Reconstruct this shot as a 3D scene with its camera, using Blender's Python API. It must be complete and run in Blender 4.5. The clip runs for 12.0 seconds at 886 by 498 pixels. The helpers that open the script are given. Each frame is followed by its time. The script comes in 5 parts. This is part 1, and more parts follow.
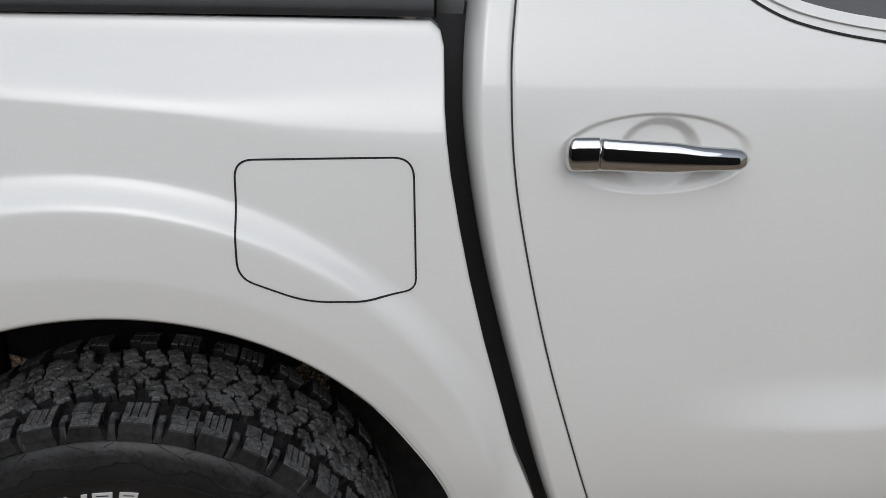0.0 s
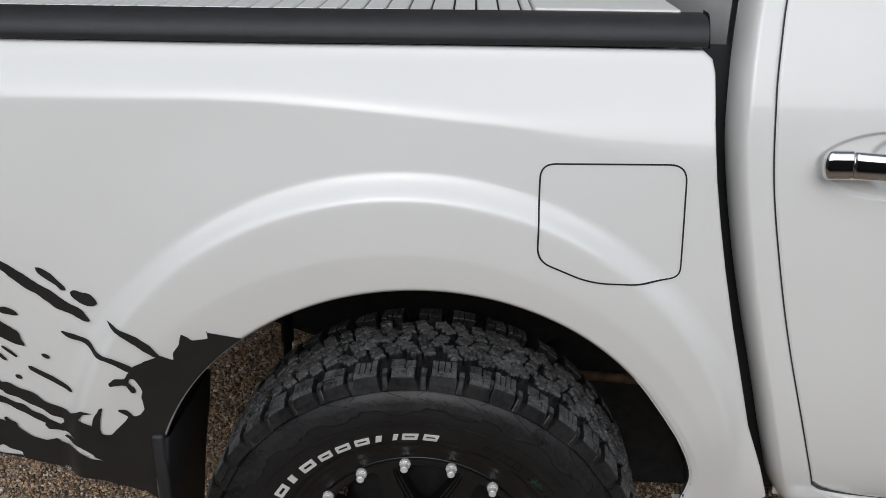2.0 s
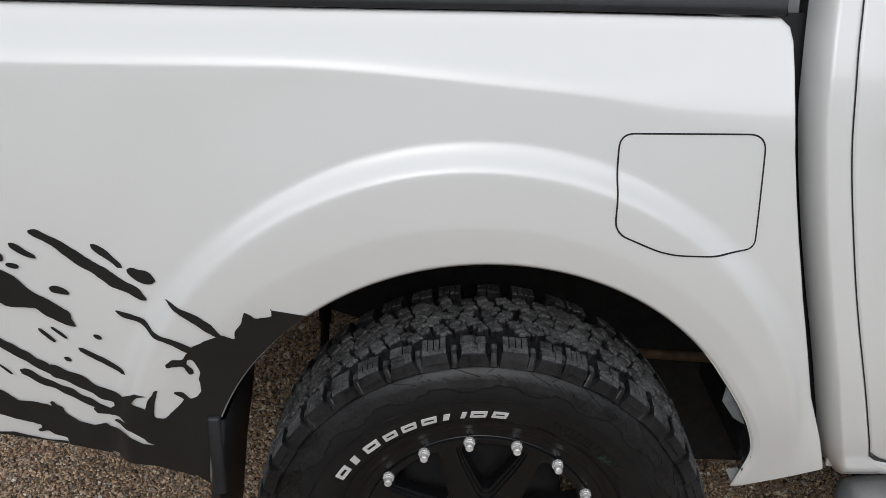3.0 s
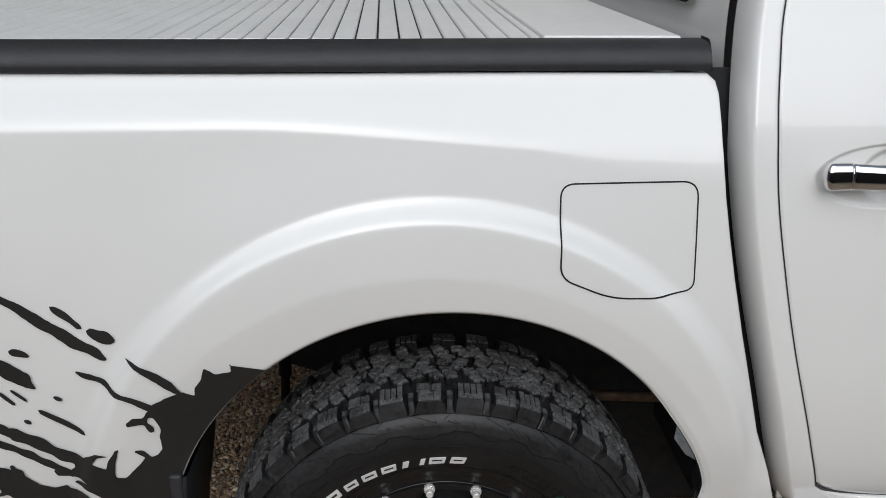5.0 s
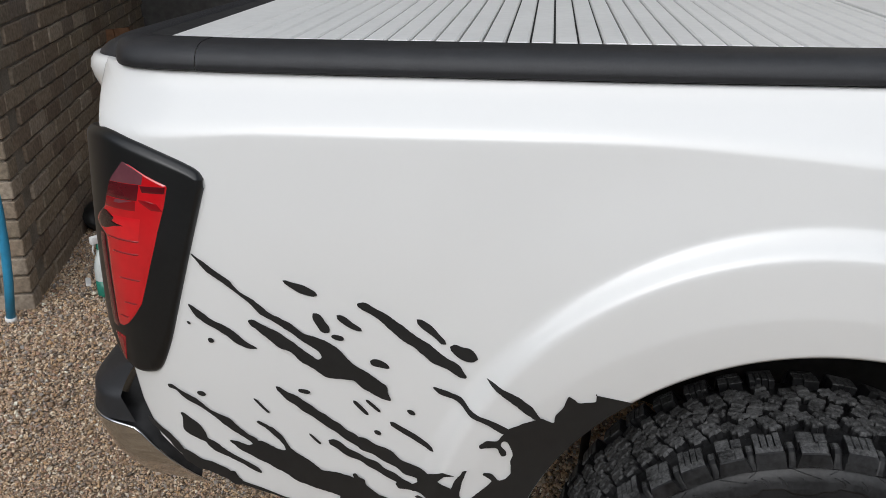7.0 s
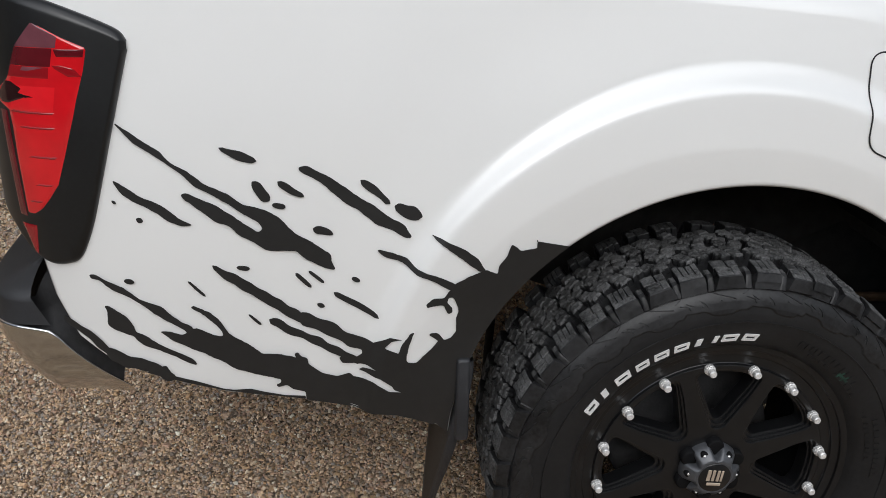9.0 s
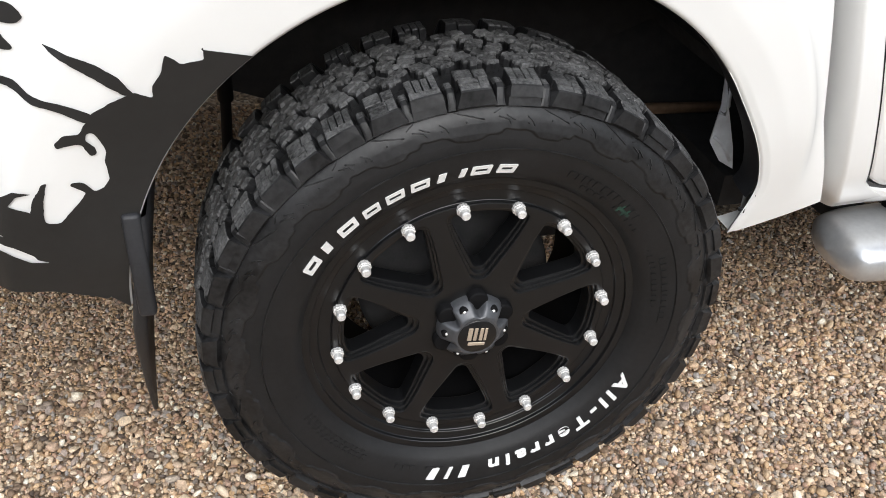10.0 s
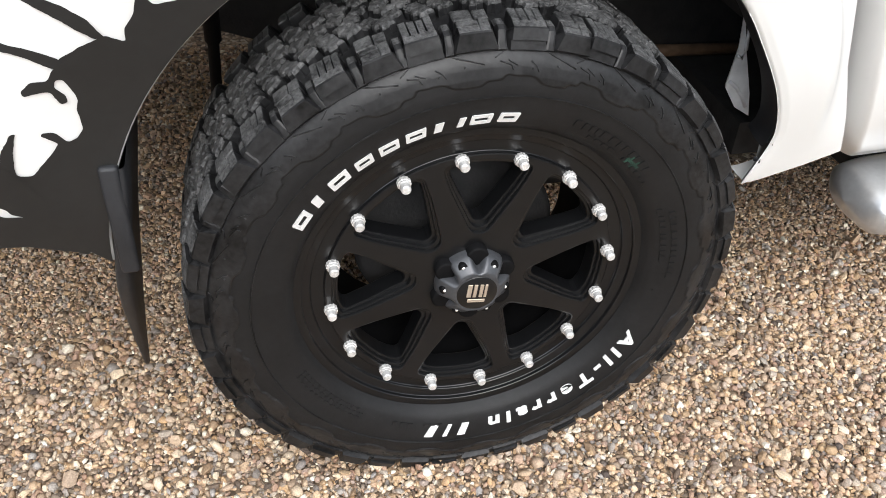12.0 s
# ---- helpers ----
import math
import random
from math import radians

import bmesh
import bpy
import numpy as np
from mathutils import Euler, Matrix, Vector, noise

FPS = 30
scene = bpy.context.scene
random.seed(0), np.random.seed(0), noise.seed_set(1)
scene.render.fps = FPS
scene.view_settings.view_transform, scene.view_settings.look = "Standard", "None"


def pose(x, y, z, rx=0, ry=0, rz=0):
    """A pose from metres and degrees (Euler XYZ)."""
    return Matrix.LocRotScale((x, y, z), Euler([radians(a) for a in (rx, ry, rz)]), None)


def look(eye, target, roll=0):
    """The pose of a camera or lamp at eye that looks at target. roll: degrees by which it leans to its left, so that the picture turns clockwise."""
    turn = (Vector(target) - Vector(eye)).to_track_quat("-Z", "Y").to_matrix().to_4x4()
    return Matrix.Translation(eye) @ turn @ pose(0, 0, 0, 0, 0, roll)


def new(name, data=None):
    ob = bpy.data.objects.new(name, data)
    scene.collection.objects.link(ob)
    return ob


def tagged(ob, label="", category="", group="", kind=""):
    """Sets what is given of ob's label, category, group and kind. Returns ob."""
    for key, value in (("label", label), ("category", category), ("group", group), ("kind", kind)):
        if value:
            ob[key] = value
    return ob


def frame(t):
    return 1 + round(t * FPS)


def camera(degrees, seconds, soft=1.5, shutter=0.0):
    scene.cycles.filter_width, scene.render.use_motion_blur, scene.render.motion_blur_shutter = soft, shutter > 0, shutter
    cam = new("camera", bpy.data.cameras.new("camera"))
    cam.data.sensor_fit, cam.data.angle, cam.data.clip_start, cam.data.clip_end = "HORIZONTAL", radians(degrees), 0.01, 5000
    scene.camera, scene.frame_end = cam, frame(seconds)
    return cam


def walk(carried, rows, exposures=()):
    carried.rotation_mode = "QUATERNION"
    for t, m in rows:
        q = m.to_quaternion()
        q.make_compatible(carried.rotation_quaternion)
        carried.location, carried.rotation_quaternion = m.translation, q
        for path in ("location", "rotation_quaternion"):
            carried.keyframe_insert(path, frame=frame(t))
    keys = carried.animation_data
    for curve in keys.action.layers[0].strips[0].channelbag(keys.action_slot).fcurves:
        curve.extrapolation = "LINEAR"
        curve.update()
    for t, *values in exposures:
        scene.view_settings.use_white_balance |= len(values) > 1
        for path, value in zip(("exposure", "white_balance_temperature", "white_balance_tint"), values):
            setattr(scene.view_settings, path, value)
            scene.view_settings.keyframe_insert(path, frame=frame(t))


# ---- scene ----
cam = camera(54.5, 12.0, 0.8)
PATH = [
    (0, (0.339, -0.937, 1.415), (0.498, 0.878, 0.593), 2.1),
    (0.5, (0.306, -1.07, 1.427), (0.457, 0.727, 0.561), 3.7),
    (1, (0.268, -1.155, 1.454), (0.321, 0.656, 0.608), 2.8),
    (1.5, (0.2, -1.164, 1.461), (0.13, 0.667, 0.659), 1.6),
    (2, (0.102, -1.153, 1.466), (-0.006, 0.679, 0.67), 0.7),
    (2.5, (0.008, -1.156, 1.456), (-0.089, 0.677, 0.662), 0.5),
    (3, (-0.07, -1.137, 1.432), (-0.08, 0.686, 0.608), 1.5),
    (3.2, (-0.076, -1.152, 1.428), (-0.048, 0.672, 0.608), 2.1),
    (4.8, (-0.06, -1.174, 1.438), (0.048, 0.688, 0.718), 1.3),
    (5, (-0.054, -1.183, 1.449), (0.02, 0.685, 0.739), 0.6),
    (5.5, (-0.106, -1.198, 1.447), (-0.076, 0.681, 0.762), 0.5),
    (6, (-0.197, -1.17, 1.461), (-0.267, 0.691, 0.734), 0.6),
    (6.5, (-0.27, -1.085, 1.471), (-0.492, 0.747, 0.701), -0.1),
    (7, (-0.389, -1.088, 1.462), (-0.668, 0.748, 0.718), 0.1),
    (7.2, (-0.446, -1.11, 1.451), (-0.71, 0.734, 0.721), 0.2),
    (8.8, (-0.642, -1.206, 1.319), (-0.529, 0.644, 0.568), 1.1),
    (9, (-0.596, -1.174, 1.295), (-0.403, 0.660, 0.522), 1.2),
    (9.2, (-0.524, -1.146, 1.242), (-0.267, 0.677, 0.460), 0.8),
    (9.5, (-0.446, -1.013, 1.202), (-0.062, 0.715, 0.273), 1.9),
    (10, (-0.302, -0.915, 1.168), (0.133, 0.676, 0.037), 3.2),
    (10.5, (-0.269, -0.869, 1.152), (0.155, 0.666, -0.058), 3.0),
    (11, (-0.264, -0.863, 1.15), (0.142, 0.657, -0.085), 2.7),
    (11.5, (-0.269, -0.864, 1.152), (0.129, 0.654, -0.088), 2.6),
    (12, (-0.276, -0.861, 1.149), (0.129, 0.652, -0.095), 3.2),
]
EXPOSURES = [(t, stops, 6150 if t < 9.8 else 6250, 9) for t, stops in ((0, -0.33), (1, -0.26), (2.5, -0.18), (5.5, -0.05), (7, 0.02), (9, 0.15), (9.5, 0.35), (10, 0.88), (10.5, 1.07), (12, 1.08))]
walk(cam, [(t, look(eye, target, roll)) for t, eye, target, roll in PATH], EXPOSURES)

# ---- world, sun, exposure ----
world = bpy.data.worlds.new("overcast_sky")
scene.world = world
world.use_nodes = True
wn = world.node_tree
sky = wn.nodes.new("ShaderNodeTexSky")
sky.sky_type, sky.sun_disc = "NISHITA", False
sky.sun_elevation, sky.sun_rotation = radians(37), radians(183)
sky.air_density, sky.dust_density, sky.ozone_density = 1.0, 3.0, 1.0
soft_sky = wn.nodes.new("ShaderNodeHueSaturation")
soft_sky.inputs["Saturation"].default_value = 0.36
wn.links.new(sky.outputs[0], soft_sky.inputs["Color"])
wn.links.new(soft_sky.outputs[0], wn.nodes["Background"].inputs[0])
wn.nodes["Background"].inputs[1].default_value = 0.12
sun = new("sun", bpy.data.lights.new("sun", "SUN"))
sun.data.energy, sun.data.angle, sun.data.color = 1.65, radians(85), (1.0, 0.985, 0.965)
sun.matrix_world = look((-0.4, -9.0, 6.9), (0, 0, 0))

# ---- materials ----


def material(name, color, rough=0.5, metal=0.0, coat=0.0, scale=40.0, vary=0.12, bump=0.0, bump_scale=200.0, coat_rough=0.03, spec=0.5):
    """A surface with colour variation at two scales and a fine relief."""
    m = bpy.data.materials.new(name)
    m.use_nodes = True
    nt = m.node_tree
    b = nt.nodes["Principled BSDF"]
    b.inputs["Roughness"].default_value, b.inputs["Metallic"].default_value = rough, metal
    b.inputs["Coat Weight"].default_value, b.inputs["Coat Roughness"].default_value = coat, coat_rough
    b.inputs["Specular IOR Level"].default_value = spec
    geo = nt.nodes.new("ShaderNodeNewGeometry")
    a, c = nt.nodes.new("ShaderNodeTexNoise"), nt.nodes.new("ShaderNodeTexNoise")
    a.inputs["Scale"].default_value, a.inputs["Detail"].default_value = scale, 6.0
    c.inputs["Scale"].default_value, c.inputs["Detail"].default_value = scale / 9.0, 3.0
    mix = nt.nodes.new("ShaderNodeMath")
    mix.operation = "ADD"
    ramp = nt.nodes.new("ShaderNodeMapRange")
    ramp.inputs["From Min"].default_value, ramp.inputs["From Max"].default_value = 0.7, 1.3
    ramp.inputs["To Min"].default_value, ramp.inputs["To Max"].default_value = 1 - vary, 1 + vary
    tint = nt.nodes.new("ShaderNodeVectorMath")
    tint.operation = "SCALE"
    tint.inputs[0].default_value = color
    for n in (a, c):
        nt.links.new(geo.outputs["Position"], n.inputs["Vector"])
    nt.links.new(a.outputs[0], mix.inputs[0])
    nt.links.new(c.outputs[0], mix.inputs[1])
    nt.links.new(mix.outputs[0], ramp.inputs[0])
    nt.links.new(ramp.outputs[0], tint.inputs["Scale"])
    nt.links.new(tint.outputs[0], b.inputs["Base Color"])
    if bump:
        f = nt.nodes.new("ShaderNodeTexNoise")
        f.inputs["Scale"].default_value, f.inputs["Detail"].default_value = bump_scale, 4.0
        bn = nt.nodes.new("ShaderNodeBump")
        bn.inputs["Strength"].default_value, bn.inputs["Distance"].default_value = bump, 0.002
        nt.links.new(geo.outputs["Position"], f.inputs["Vector"])
        nt.links.new(f.outputs[0], bn.inputs["Height"])
        nt.links.new(bn.outputs[0], b.inputs["Normal"])
    return m


WHITE = material("white_pearl_paint", (0.80, 0.80, 0.785), 0.32, 0.0, 1.0, 6.0, 0.012, 0.0, coat_rough=0.07)
GAP = material("dark_shut_gap", (0.012, 0.012, 0.013), 0.8, vary=0.2)
PLASTIC = material("black_grained_plastic", (0.022, 0.023, 0.026), 0.5, scale=300, vary=0.2, bump=0.25, bump_scale=1500)
LAMP_BLACK = material("gloss_black_lamp_housing", (0.010, 0.0105, 0.011), 0.32, scale=120, vary=0.2)
SEAL = material("grey_rubber_seal", (0.055, 0.055, 0.057), 0.7, vary=0.2)
# near-black: for black parts, and as painted shade inside the rim
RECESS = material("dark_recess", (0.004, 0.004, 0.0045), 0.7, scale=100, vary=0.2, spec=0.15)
VINYL = material("matt_black_vinyl", (0.017, 0.017, 0.017), 0.42, scale=60, vary=0.15)
RUBBER = material("tyre_rubber", (0.011, 0.011, 0.0115), 0.52, scale=120, vary=0.35, bump=0.2, bump_scale=900, spec=0.32)
TREAD = material("dusty_tread_rubber", (0.076, 0.076, 0.076), 0.6, scale=230, vary=0.85, bump=1.0, bump_scale=420, spec=0.3)
SATIN = material("satin_black_wheel_paint", (0.0070, 0.0072, 0.0078), 0.30, coat=0.25, coat_rough=0.18, scale=80, vary=0.2, spec=0.32)
CHROME = material("chrome", (0.66, 0.66, 0.66), 0.05, 1.0, scale=30, vary=0.05)
BUMPER_CHROME = material("bumper_chrome", (0.70, 0.67, 0.62), 0.12, 1.0, scale=30, vary=0.08, bump=0.05, bump_scale=60)
STEEL = material("zinc_bolt", (0.84, 0.83, 0.81), 0.34, 0.45, scale=400, vary=0.2)
ALU = material("brushed_aluminium", (0.62, 0.63, 0.64), 0.32, 0.7, scale=100, vary=0.08)
SLAT = material("silver_cover_slat", (0.80, 0.80, 0.78), 0.40, 0.0, scale=60, vary=0.05)
LETTER = material("white_letter_rubber", (0.78, 0.78, 0.77), 0.55, scale=300, vary=0.06)
CAP = material("gunmetal_cap", (0.080, 0.083, 0.090), 0.36, 0.40, scale=200, vary=0.15)
UNDER = material("underbody_black", (0.026, 0.026, 0.027), 0.85, scale=40, vary=0.4, bump=0.3, spec=0.25)
DUSTY = material("dusty_shoulder_rubber", (0.0150, 0.0150, 0.0156), 0.38, scale=150, vary=0.8, bump=0.12, bump_scale=900, spec=0.34)
RUST = material("rusty_pipe", (0.16, 0.10, 0.06), 0.7, scale=60, vary=0.4)
SHIELD = material("grey_galvanised_shield", (0.60, 0.62, 0.65), 0.5, 0.0, scale=50, vary=0.2, bump=0.3, bump_scale=90)
LENS = material("red_tail_lens", (0.58, 0.008, 0.013), 0.12, 0.0, 1.0, 30, 0.12)
LENS_DEEP = material("deep_red_lens", (0.25, 0.006, 0.01), 0.15, 0.0, 1.0, 30, 0.1)
GLASS = material("dark_tinted_glass", (0.006, 0.007, 0.007), 0.04, 0.0, 1.0, 30, 0.1)
MORTAR = material("mortar", (0.25, 0.22, 0.18), 0.9, scale=120, vary=0.25, bump=0.6, bump_scale=300)
WOOD = material("brown_timber", (0.20, 0.10, 0.05), 0.6, scale=30, vary=0.35)
BLUE = material("blue_plastic", (0.04, 0.28, 0.48), 0.4, scale=60, vary=0.1)
CLEARISH = material("milky_plastic", (0.62, 0.66, 0.64), 0.35, scale=60, vary=0.1)
GREEN = material("green_plastic", (0.03, 0.22, 0.155), 0.35, scale=60, vary=0.15)
# kept dark for what the paint and chrome reflect
DARK_WALL = material("dark_unseen_wall", (0.035, 0.033, 0.030), 0.9, scale=20, vary=0.3, bump=0.4)
PLAIN_WALL = material("dark_garage_render", (0.13, 0.125, 0.12), 0.9, scale=20, vary=0.3, bump=0.4)


def spread(name, stops, rough, bump=0.3, bump_scale=500.0, by="island"):
    """Pieces that each take a colour of their own from a row of stops."""
    m = bpy.data.materials.new(name)
    m.use_nodes = True
    nt = m.node_tree
    b = nt.nodes["Principled BSDF"]
    b.inputs["Roughness"].default_value = rough
    geo = nt.nodes.new("ShaderNodeNewGeometry")
    info = nt.nodes.new("ShaderNodeObjectInfo")
    ramp = nt.nodes.new("ShaderNodeValToRGB")
    e = ramp.color_ramp.elements
    while len(e) < len(stops):
        e.new(0.5)
    for k, (at, col) in enumerate(stops):
        e[k].position, e[k].color = at, (*col, 1)
    n = nt.nodes.new("ShaderNodeTexNoise")
    n.inputs["Scale"].default_value, n.inputs["Detail"].default_value = bump_scale, 5.0
    rng = nt.nodes.new("ShaderNodeMapRange")
    rng.inputs["To Min"].default_value, rng.inputs["To Max"].default_value = 0.7, 1.3
    rng.inputs["From Min"].default_value, rng.inputs["From Max"].default_value = 0.3, 0.7
    sc = nt.nodes.new("ShaderNodeVectorMath")
    sc.operation = "SCALE"
    bn = nt.nodes.new("ShaderNodeBump")
    bn.inputs["Strength"].default_value, bn.inputs["Distance"].default_value = bump, 0.002
    nt.links.new(geo.outputs["Position"], n.inputs["Vector"])
    nt.links.new(geo.outputs["Random Per Island"] if by == "island" else info.outputs["Random"], ramp.inputs[0])
    nt.links.new(n.outputs[0], rng.inputs[0])
    nt.links.new(ramp.outputs[0], sc.inputs[0])
    nt.links.new(rng.outputs[0], sc.inputs["Scale"])
    nt.links.new(sc.outputs[0], b.inputs["Base Color"])
    nt.links.new(n.outputs[0], bn.inputs["Height"])
    nt.links.new(bn.outputs[0], b.inputs["Normal"])
    return m


PEBBLE = spread("flint_gravel", [(0.0, (0.101, 0.080, 0.068)), (0.08, (0.267, 0.181, 0.116)), (0.16, (0.558, 0.385, 0.221)), (0.24, (0.225, 0.198, 0.175)), (0.32, (0.648, 0.463, 0.301)), (0.40, (0.369, 0.226, 0.157)), (0.48, (0.740, 0.588, 0.413)), (0.55, (0.304, 0.282, 0.267)),
                                 (0.62, (0.580, 0.374, 0.199)), (0.69, (0.785, 0.643, 0.470)), (0.76, (0.470, 0.306, 0.219)), (0.83, (0.406, 0.379, 0.351)), (0.89, (0.693, 0.476, 0.290)), (0.95, (0.808, 0.677, 0.514)), (1.0, (0.878, 0.846, 0.726))], 0.72)
BRICK = spread("stock_brick", [(0.0, (0.20, 0.15, 0.11)), (0.3, (0.33, 0.26, 0.19)), (0.6, (0.29, 0.235, 0.17)), (0.85, (0.25, 0.205, 0.165)), (1.0, (0.46, 0.38, 0.29))], 0.88, 1.0, 60.0, "object")

BRICK_FAR = spread("stock_brickwork", [(0.0, (0.20, 0.15, 0.11)), (0.3, (0.33, 0.26, 0.19)), (0.6, (0.29, 0.235, 0.17)), (0.85, (0.25, 0.205, 0.165)), (1.0, (0.46, 0.38, 0.29))], 0.88, 1.0, 60.0)

# ground: small stones bedded between the loose ones
GROUND = bpy.data.materials.new("bedded_gravel")
GROUND.use_nodes = True
gt = GROUND.node_tree
gb = gt.nodes["Principled BSDF"]
gb.inputs["Roughness"].default_value = 0.85
gg = gt.nodes.new("ShaderNodeNewGeometry")
gv = gt.nodes.new("ShaderNodeTexVoronoi")
gv.inputs["Scale"].default_value = 95.0
gr = gt.nodes.new("ShaderNodeValToRGB")
STONES = [(0.0, (0.072, 0.056, 0.044)), (0.35, (0.22, 0.16, 0.104)), (0.7, (0.34, 0.255, 0.172)), (1.0, (0.49, 0.42, 0.33))]
for at, col in STONES[2:]:
    gr.color_ramp.elements.new(at)
for k, (at, col) in enumerate(STONES):
    gr.color_ramp.elements[k].position, gr.color_ramp.elements[k].color = at, (*col, 1)
gs = gt.nodes.new("ShaderNodeSeparateColor")
gbump = gt.nodes.new("ShaderNodeBump")
gbump.invert = True
gbump.inputs["Strength"].default_value, gbump.inputs["Distance"].default_value = 0.9, 0.006
gt.links.new(gg.outputs["Position"], gv.inputs["Vector"])
gt.links.new(gv.outputs["Color"], gs.inputs[0])
gt.links.new(gs.outputs[0], gr.inputs[0])
gt.links.new(gr.outputs[0], gb.inputs["Base Color"])
gt.links.new(gv.outputs["Distance"], gbump.inputs["Height"])
gt.links.new(gbump.outputs[0], gb.inputs["Normal"])

# ---- builders ----


def smooth_faces(me, on=True):
    me.polygons.foreach_set("use_smooth", [on] * len(me.polygons))
    me.update()
    return me


def hold(name, me, mat, parent=None, label="", at=None):
    """One mesh object, under its thing if one is given."""
    if mat and not me.materials:
        me.materials.append(mat)
    ob = new(name, me)
    if parent:
        ob.parent = parent
    if at is not None:
        ob.matrix_basis = at
    return tagged(ob, label)


def mesh_from(verts, faces, smooth=True):
    me = bpy.data.meshes.new("m")
    me.from_pydata([tuple(v) for v in verts], [], faces)
    return smooth_faces(me, smooth)


def from_bm(bm, smooth=False):
    bmesh.ops.recalc_face_normals(bm, faces=bm.faces)
    me = bpy.data.meshes.new("m")
    bm.to_mesh(me)
    bm.free()
    return smooth_faces(me, smooth)


def sheet(nu, nv, f, flip=False):
    """A grid of nu by nv points f(i, j)."""
    vs = [f(i, j) for i in range(nu) for j in range(nv)]
    fs = []
    for i in range(nu - 1):
        for j in range(nv - 1):
            q = (i * nv + j, (i + 1) * nv + j, (i + 1) * nv + j + 1, i * nv + j + 1)
            fs.append(q[::-1] if flip else q)
    return mesh_from(vs, fs)


def block(x0, y0, z0, x1, y1, z1, bevel=0.0, segments=2, smooth=False):
    bm = bmesh.new()
    bmesh.ops.create_cube(bm, size=1)
    for v in bm.verts:
        v.co = Vector(((x0 + x1) / 2 + v.co.x * (x1 - x0), (y0 + y1) / 2 + v.co.y * (y1 - y0), (z0 + z1) / 2 + v.co.z * (z1 - z0)))
    if bevel:
        bmesh.ops.bevel(bm, geom=bm.edges[:] + bm.verts[:], offset=bevel, segments=segments, affect="EDGES", profile=0.5)
    return from_bm(bm, smooth)


def lathe(profile, n=96, closed=False, a0=0.0, a1=2 * math.pi):
    """Turns (radius, y) round the y axis."""
    full = abs(a1 - a0) > 6.28
    ring = n if full else n + 1
    vs, fs, m = [], [], len(profile)
    for i in range(ring):
        a = a0 + (a1 - a0) * i / n
        for r, y in profile:
            vs.append((r * math.cos(a), y, r * math.sin(a)))
    for i in range(n):
        k = (i + 1) % ring
        for j in range(m if closed else m - 1):
            l = (j + 1) % m
            fs.append((i * m + j, i * m + l, k * m + l, k * m + j))
    return mesh_from(vs, fs)


def lathe_sharp(profile, n=128, limit=0.45):
    """A turned part whose profile keeps its corners."""
    runs, run = [], [profile[0]]
    for k in range(1, len(profile) - 1):
        run.append(profile[k])
        p, q, r = (Vector(profile[i]) for i in (k - 1, k, k + 1))
        if (q - p).angle(r - q) > limit:
            runs.append(run)
            run = [profile[k]]
    runs.append(run + [profile[-1]])
    vs, fs = [], []
    for run in runs:
        me = lathe(run, n)
        base = len(vs)
        vs += [v.co.copy() for v in me.vertices]
        fs += [tuple(i + base for i in f.vertices) for f in me.polygons]
        bpy.data.meshes.remove(me)
    return mesh_from(vs, fs)


def rounded(points, radius, n=5):
    """A closed outline with its corners rounded."""
    out = []
    for k in range(len(points)):
        p, a, b = Vector(points[k]), Vector(points[k - 1]), Vector(points[(k + 1) % len(points)])
        r = radius[k] if isinstance(radius, (list, tuple)) else radius
        u, w = (a - p), (b - p)
        r = min(r, u.length * 0.48, w.length * 0.48)
        s, e = p + u.normalized() * r, p + w.normalized() * r
        for i in range(n + 1):
            t = i / n
            out.append((1 - t) ** 2 * s + 2 * t * (1 - t) * p + t * t * e)
    return out


def plate(outlines, y0, y1, bevel=0.0):
    """A flat plate in the x-z plane with holes, from y0 (front) to y1: the first outline is its edge, the others are holes."""
    cu = bpy.data.curves.new("c", "CURVE")
    cu.dimensions, cu.fill_mode = "2D", "BOTH"
    cu.extrude, cu.bevel_depth, cu.bevel_resolution, cu.offset = max((y1 - y0) / 2 - bevel, 0.0), bevel, 1, -bevel
    for line in outlines:
        sp = cu.splines.new("POLY")
        sp.points.add(len(line) - 1)
        for q, p in zip(sp.points, line):
            q.co = (p[0], p[1], 0, 1)
        sp.use_cyclic_u = True
    ob = bpy.data.objects.new("c", cu)
    scene.collection.objects.link(ob)
    bpy.context.view_layer.update()
    me = bpy.data.meshes.new_from_object(ob.evaluated_get(bpy.context.evaluated_depsgraph_get()))
    bpy.data.objects.remove(ob)
    me.transform(Matrix.Translation((0, (y0 + y1) / 2, 0)) @ pose(0, 0, 0, 90))
    bm = bmesh.new()
    bm.from_mesh(me)
    bmesh.ops.remove_doubles(bm, verts=bm.verts, dist=1e-5)
    return from_bm(bm)


def tube(points, radius, n=10):
    """A round bar along a line of points; radius may be a list."""
    pts = [Vector(p) for p in points]
    vs, fs = [], []
    for k, p in enumerate(pts):
        d = (pts[min(k + 1, len(pts) - 1)] - pts[max(k - 1, 0)]).normalized()
        side = d.cross(Vector((0, 0, 1)) if abs(d.z) < 0.9 else Vector((1, 0, 0))).normalized()
        up = side.cross(d)
        r = radius[k] if isinstance(radius, (list, tuple)) else radius
        for i in range(n):
            a = 2 * math.pi * i / n
            vs.append(p + side * r * math.cos(a) + up * r * math.sin(a))
    for k in range(len(pts) - 1):
        for i in range(n):
            fs.append((k * n + i, k * n + (i + 1) % n, (k + 1) * n + (i + 1) % n, (k + 1) * n + i))
    fs.append(tuple(range(n))[::-1])
    fs.append(tuple(range((len(pts) - 1) * n, len(pts) * n)))
    return mesh_from(vs, fs)


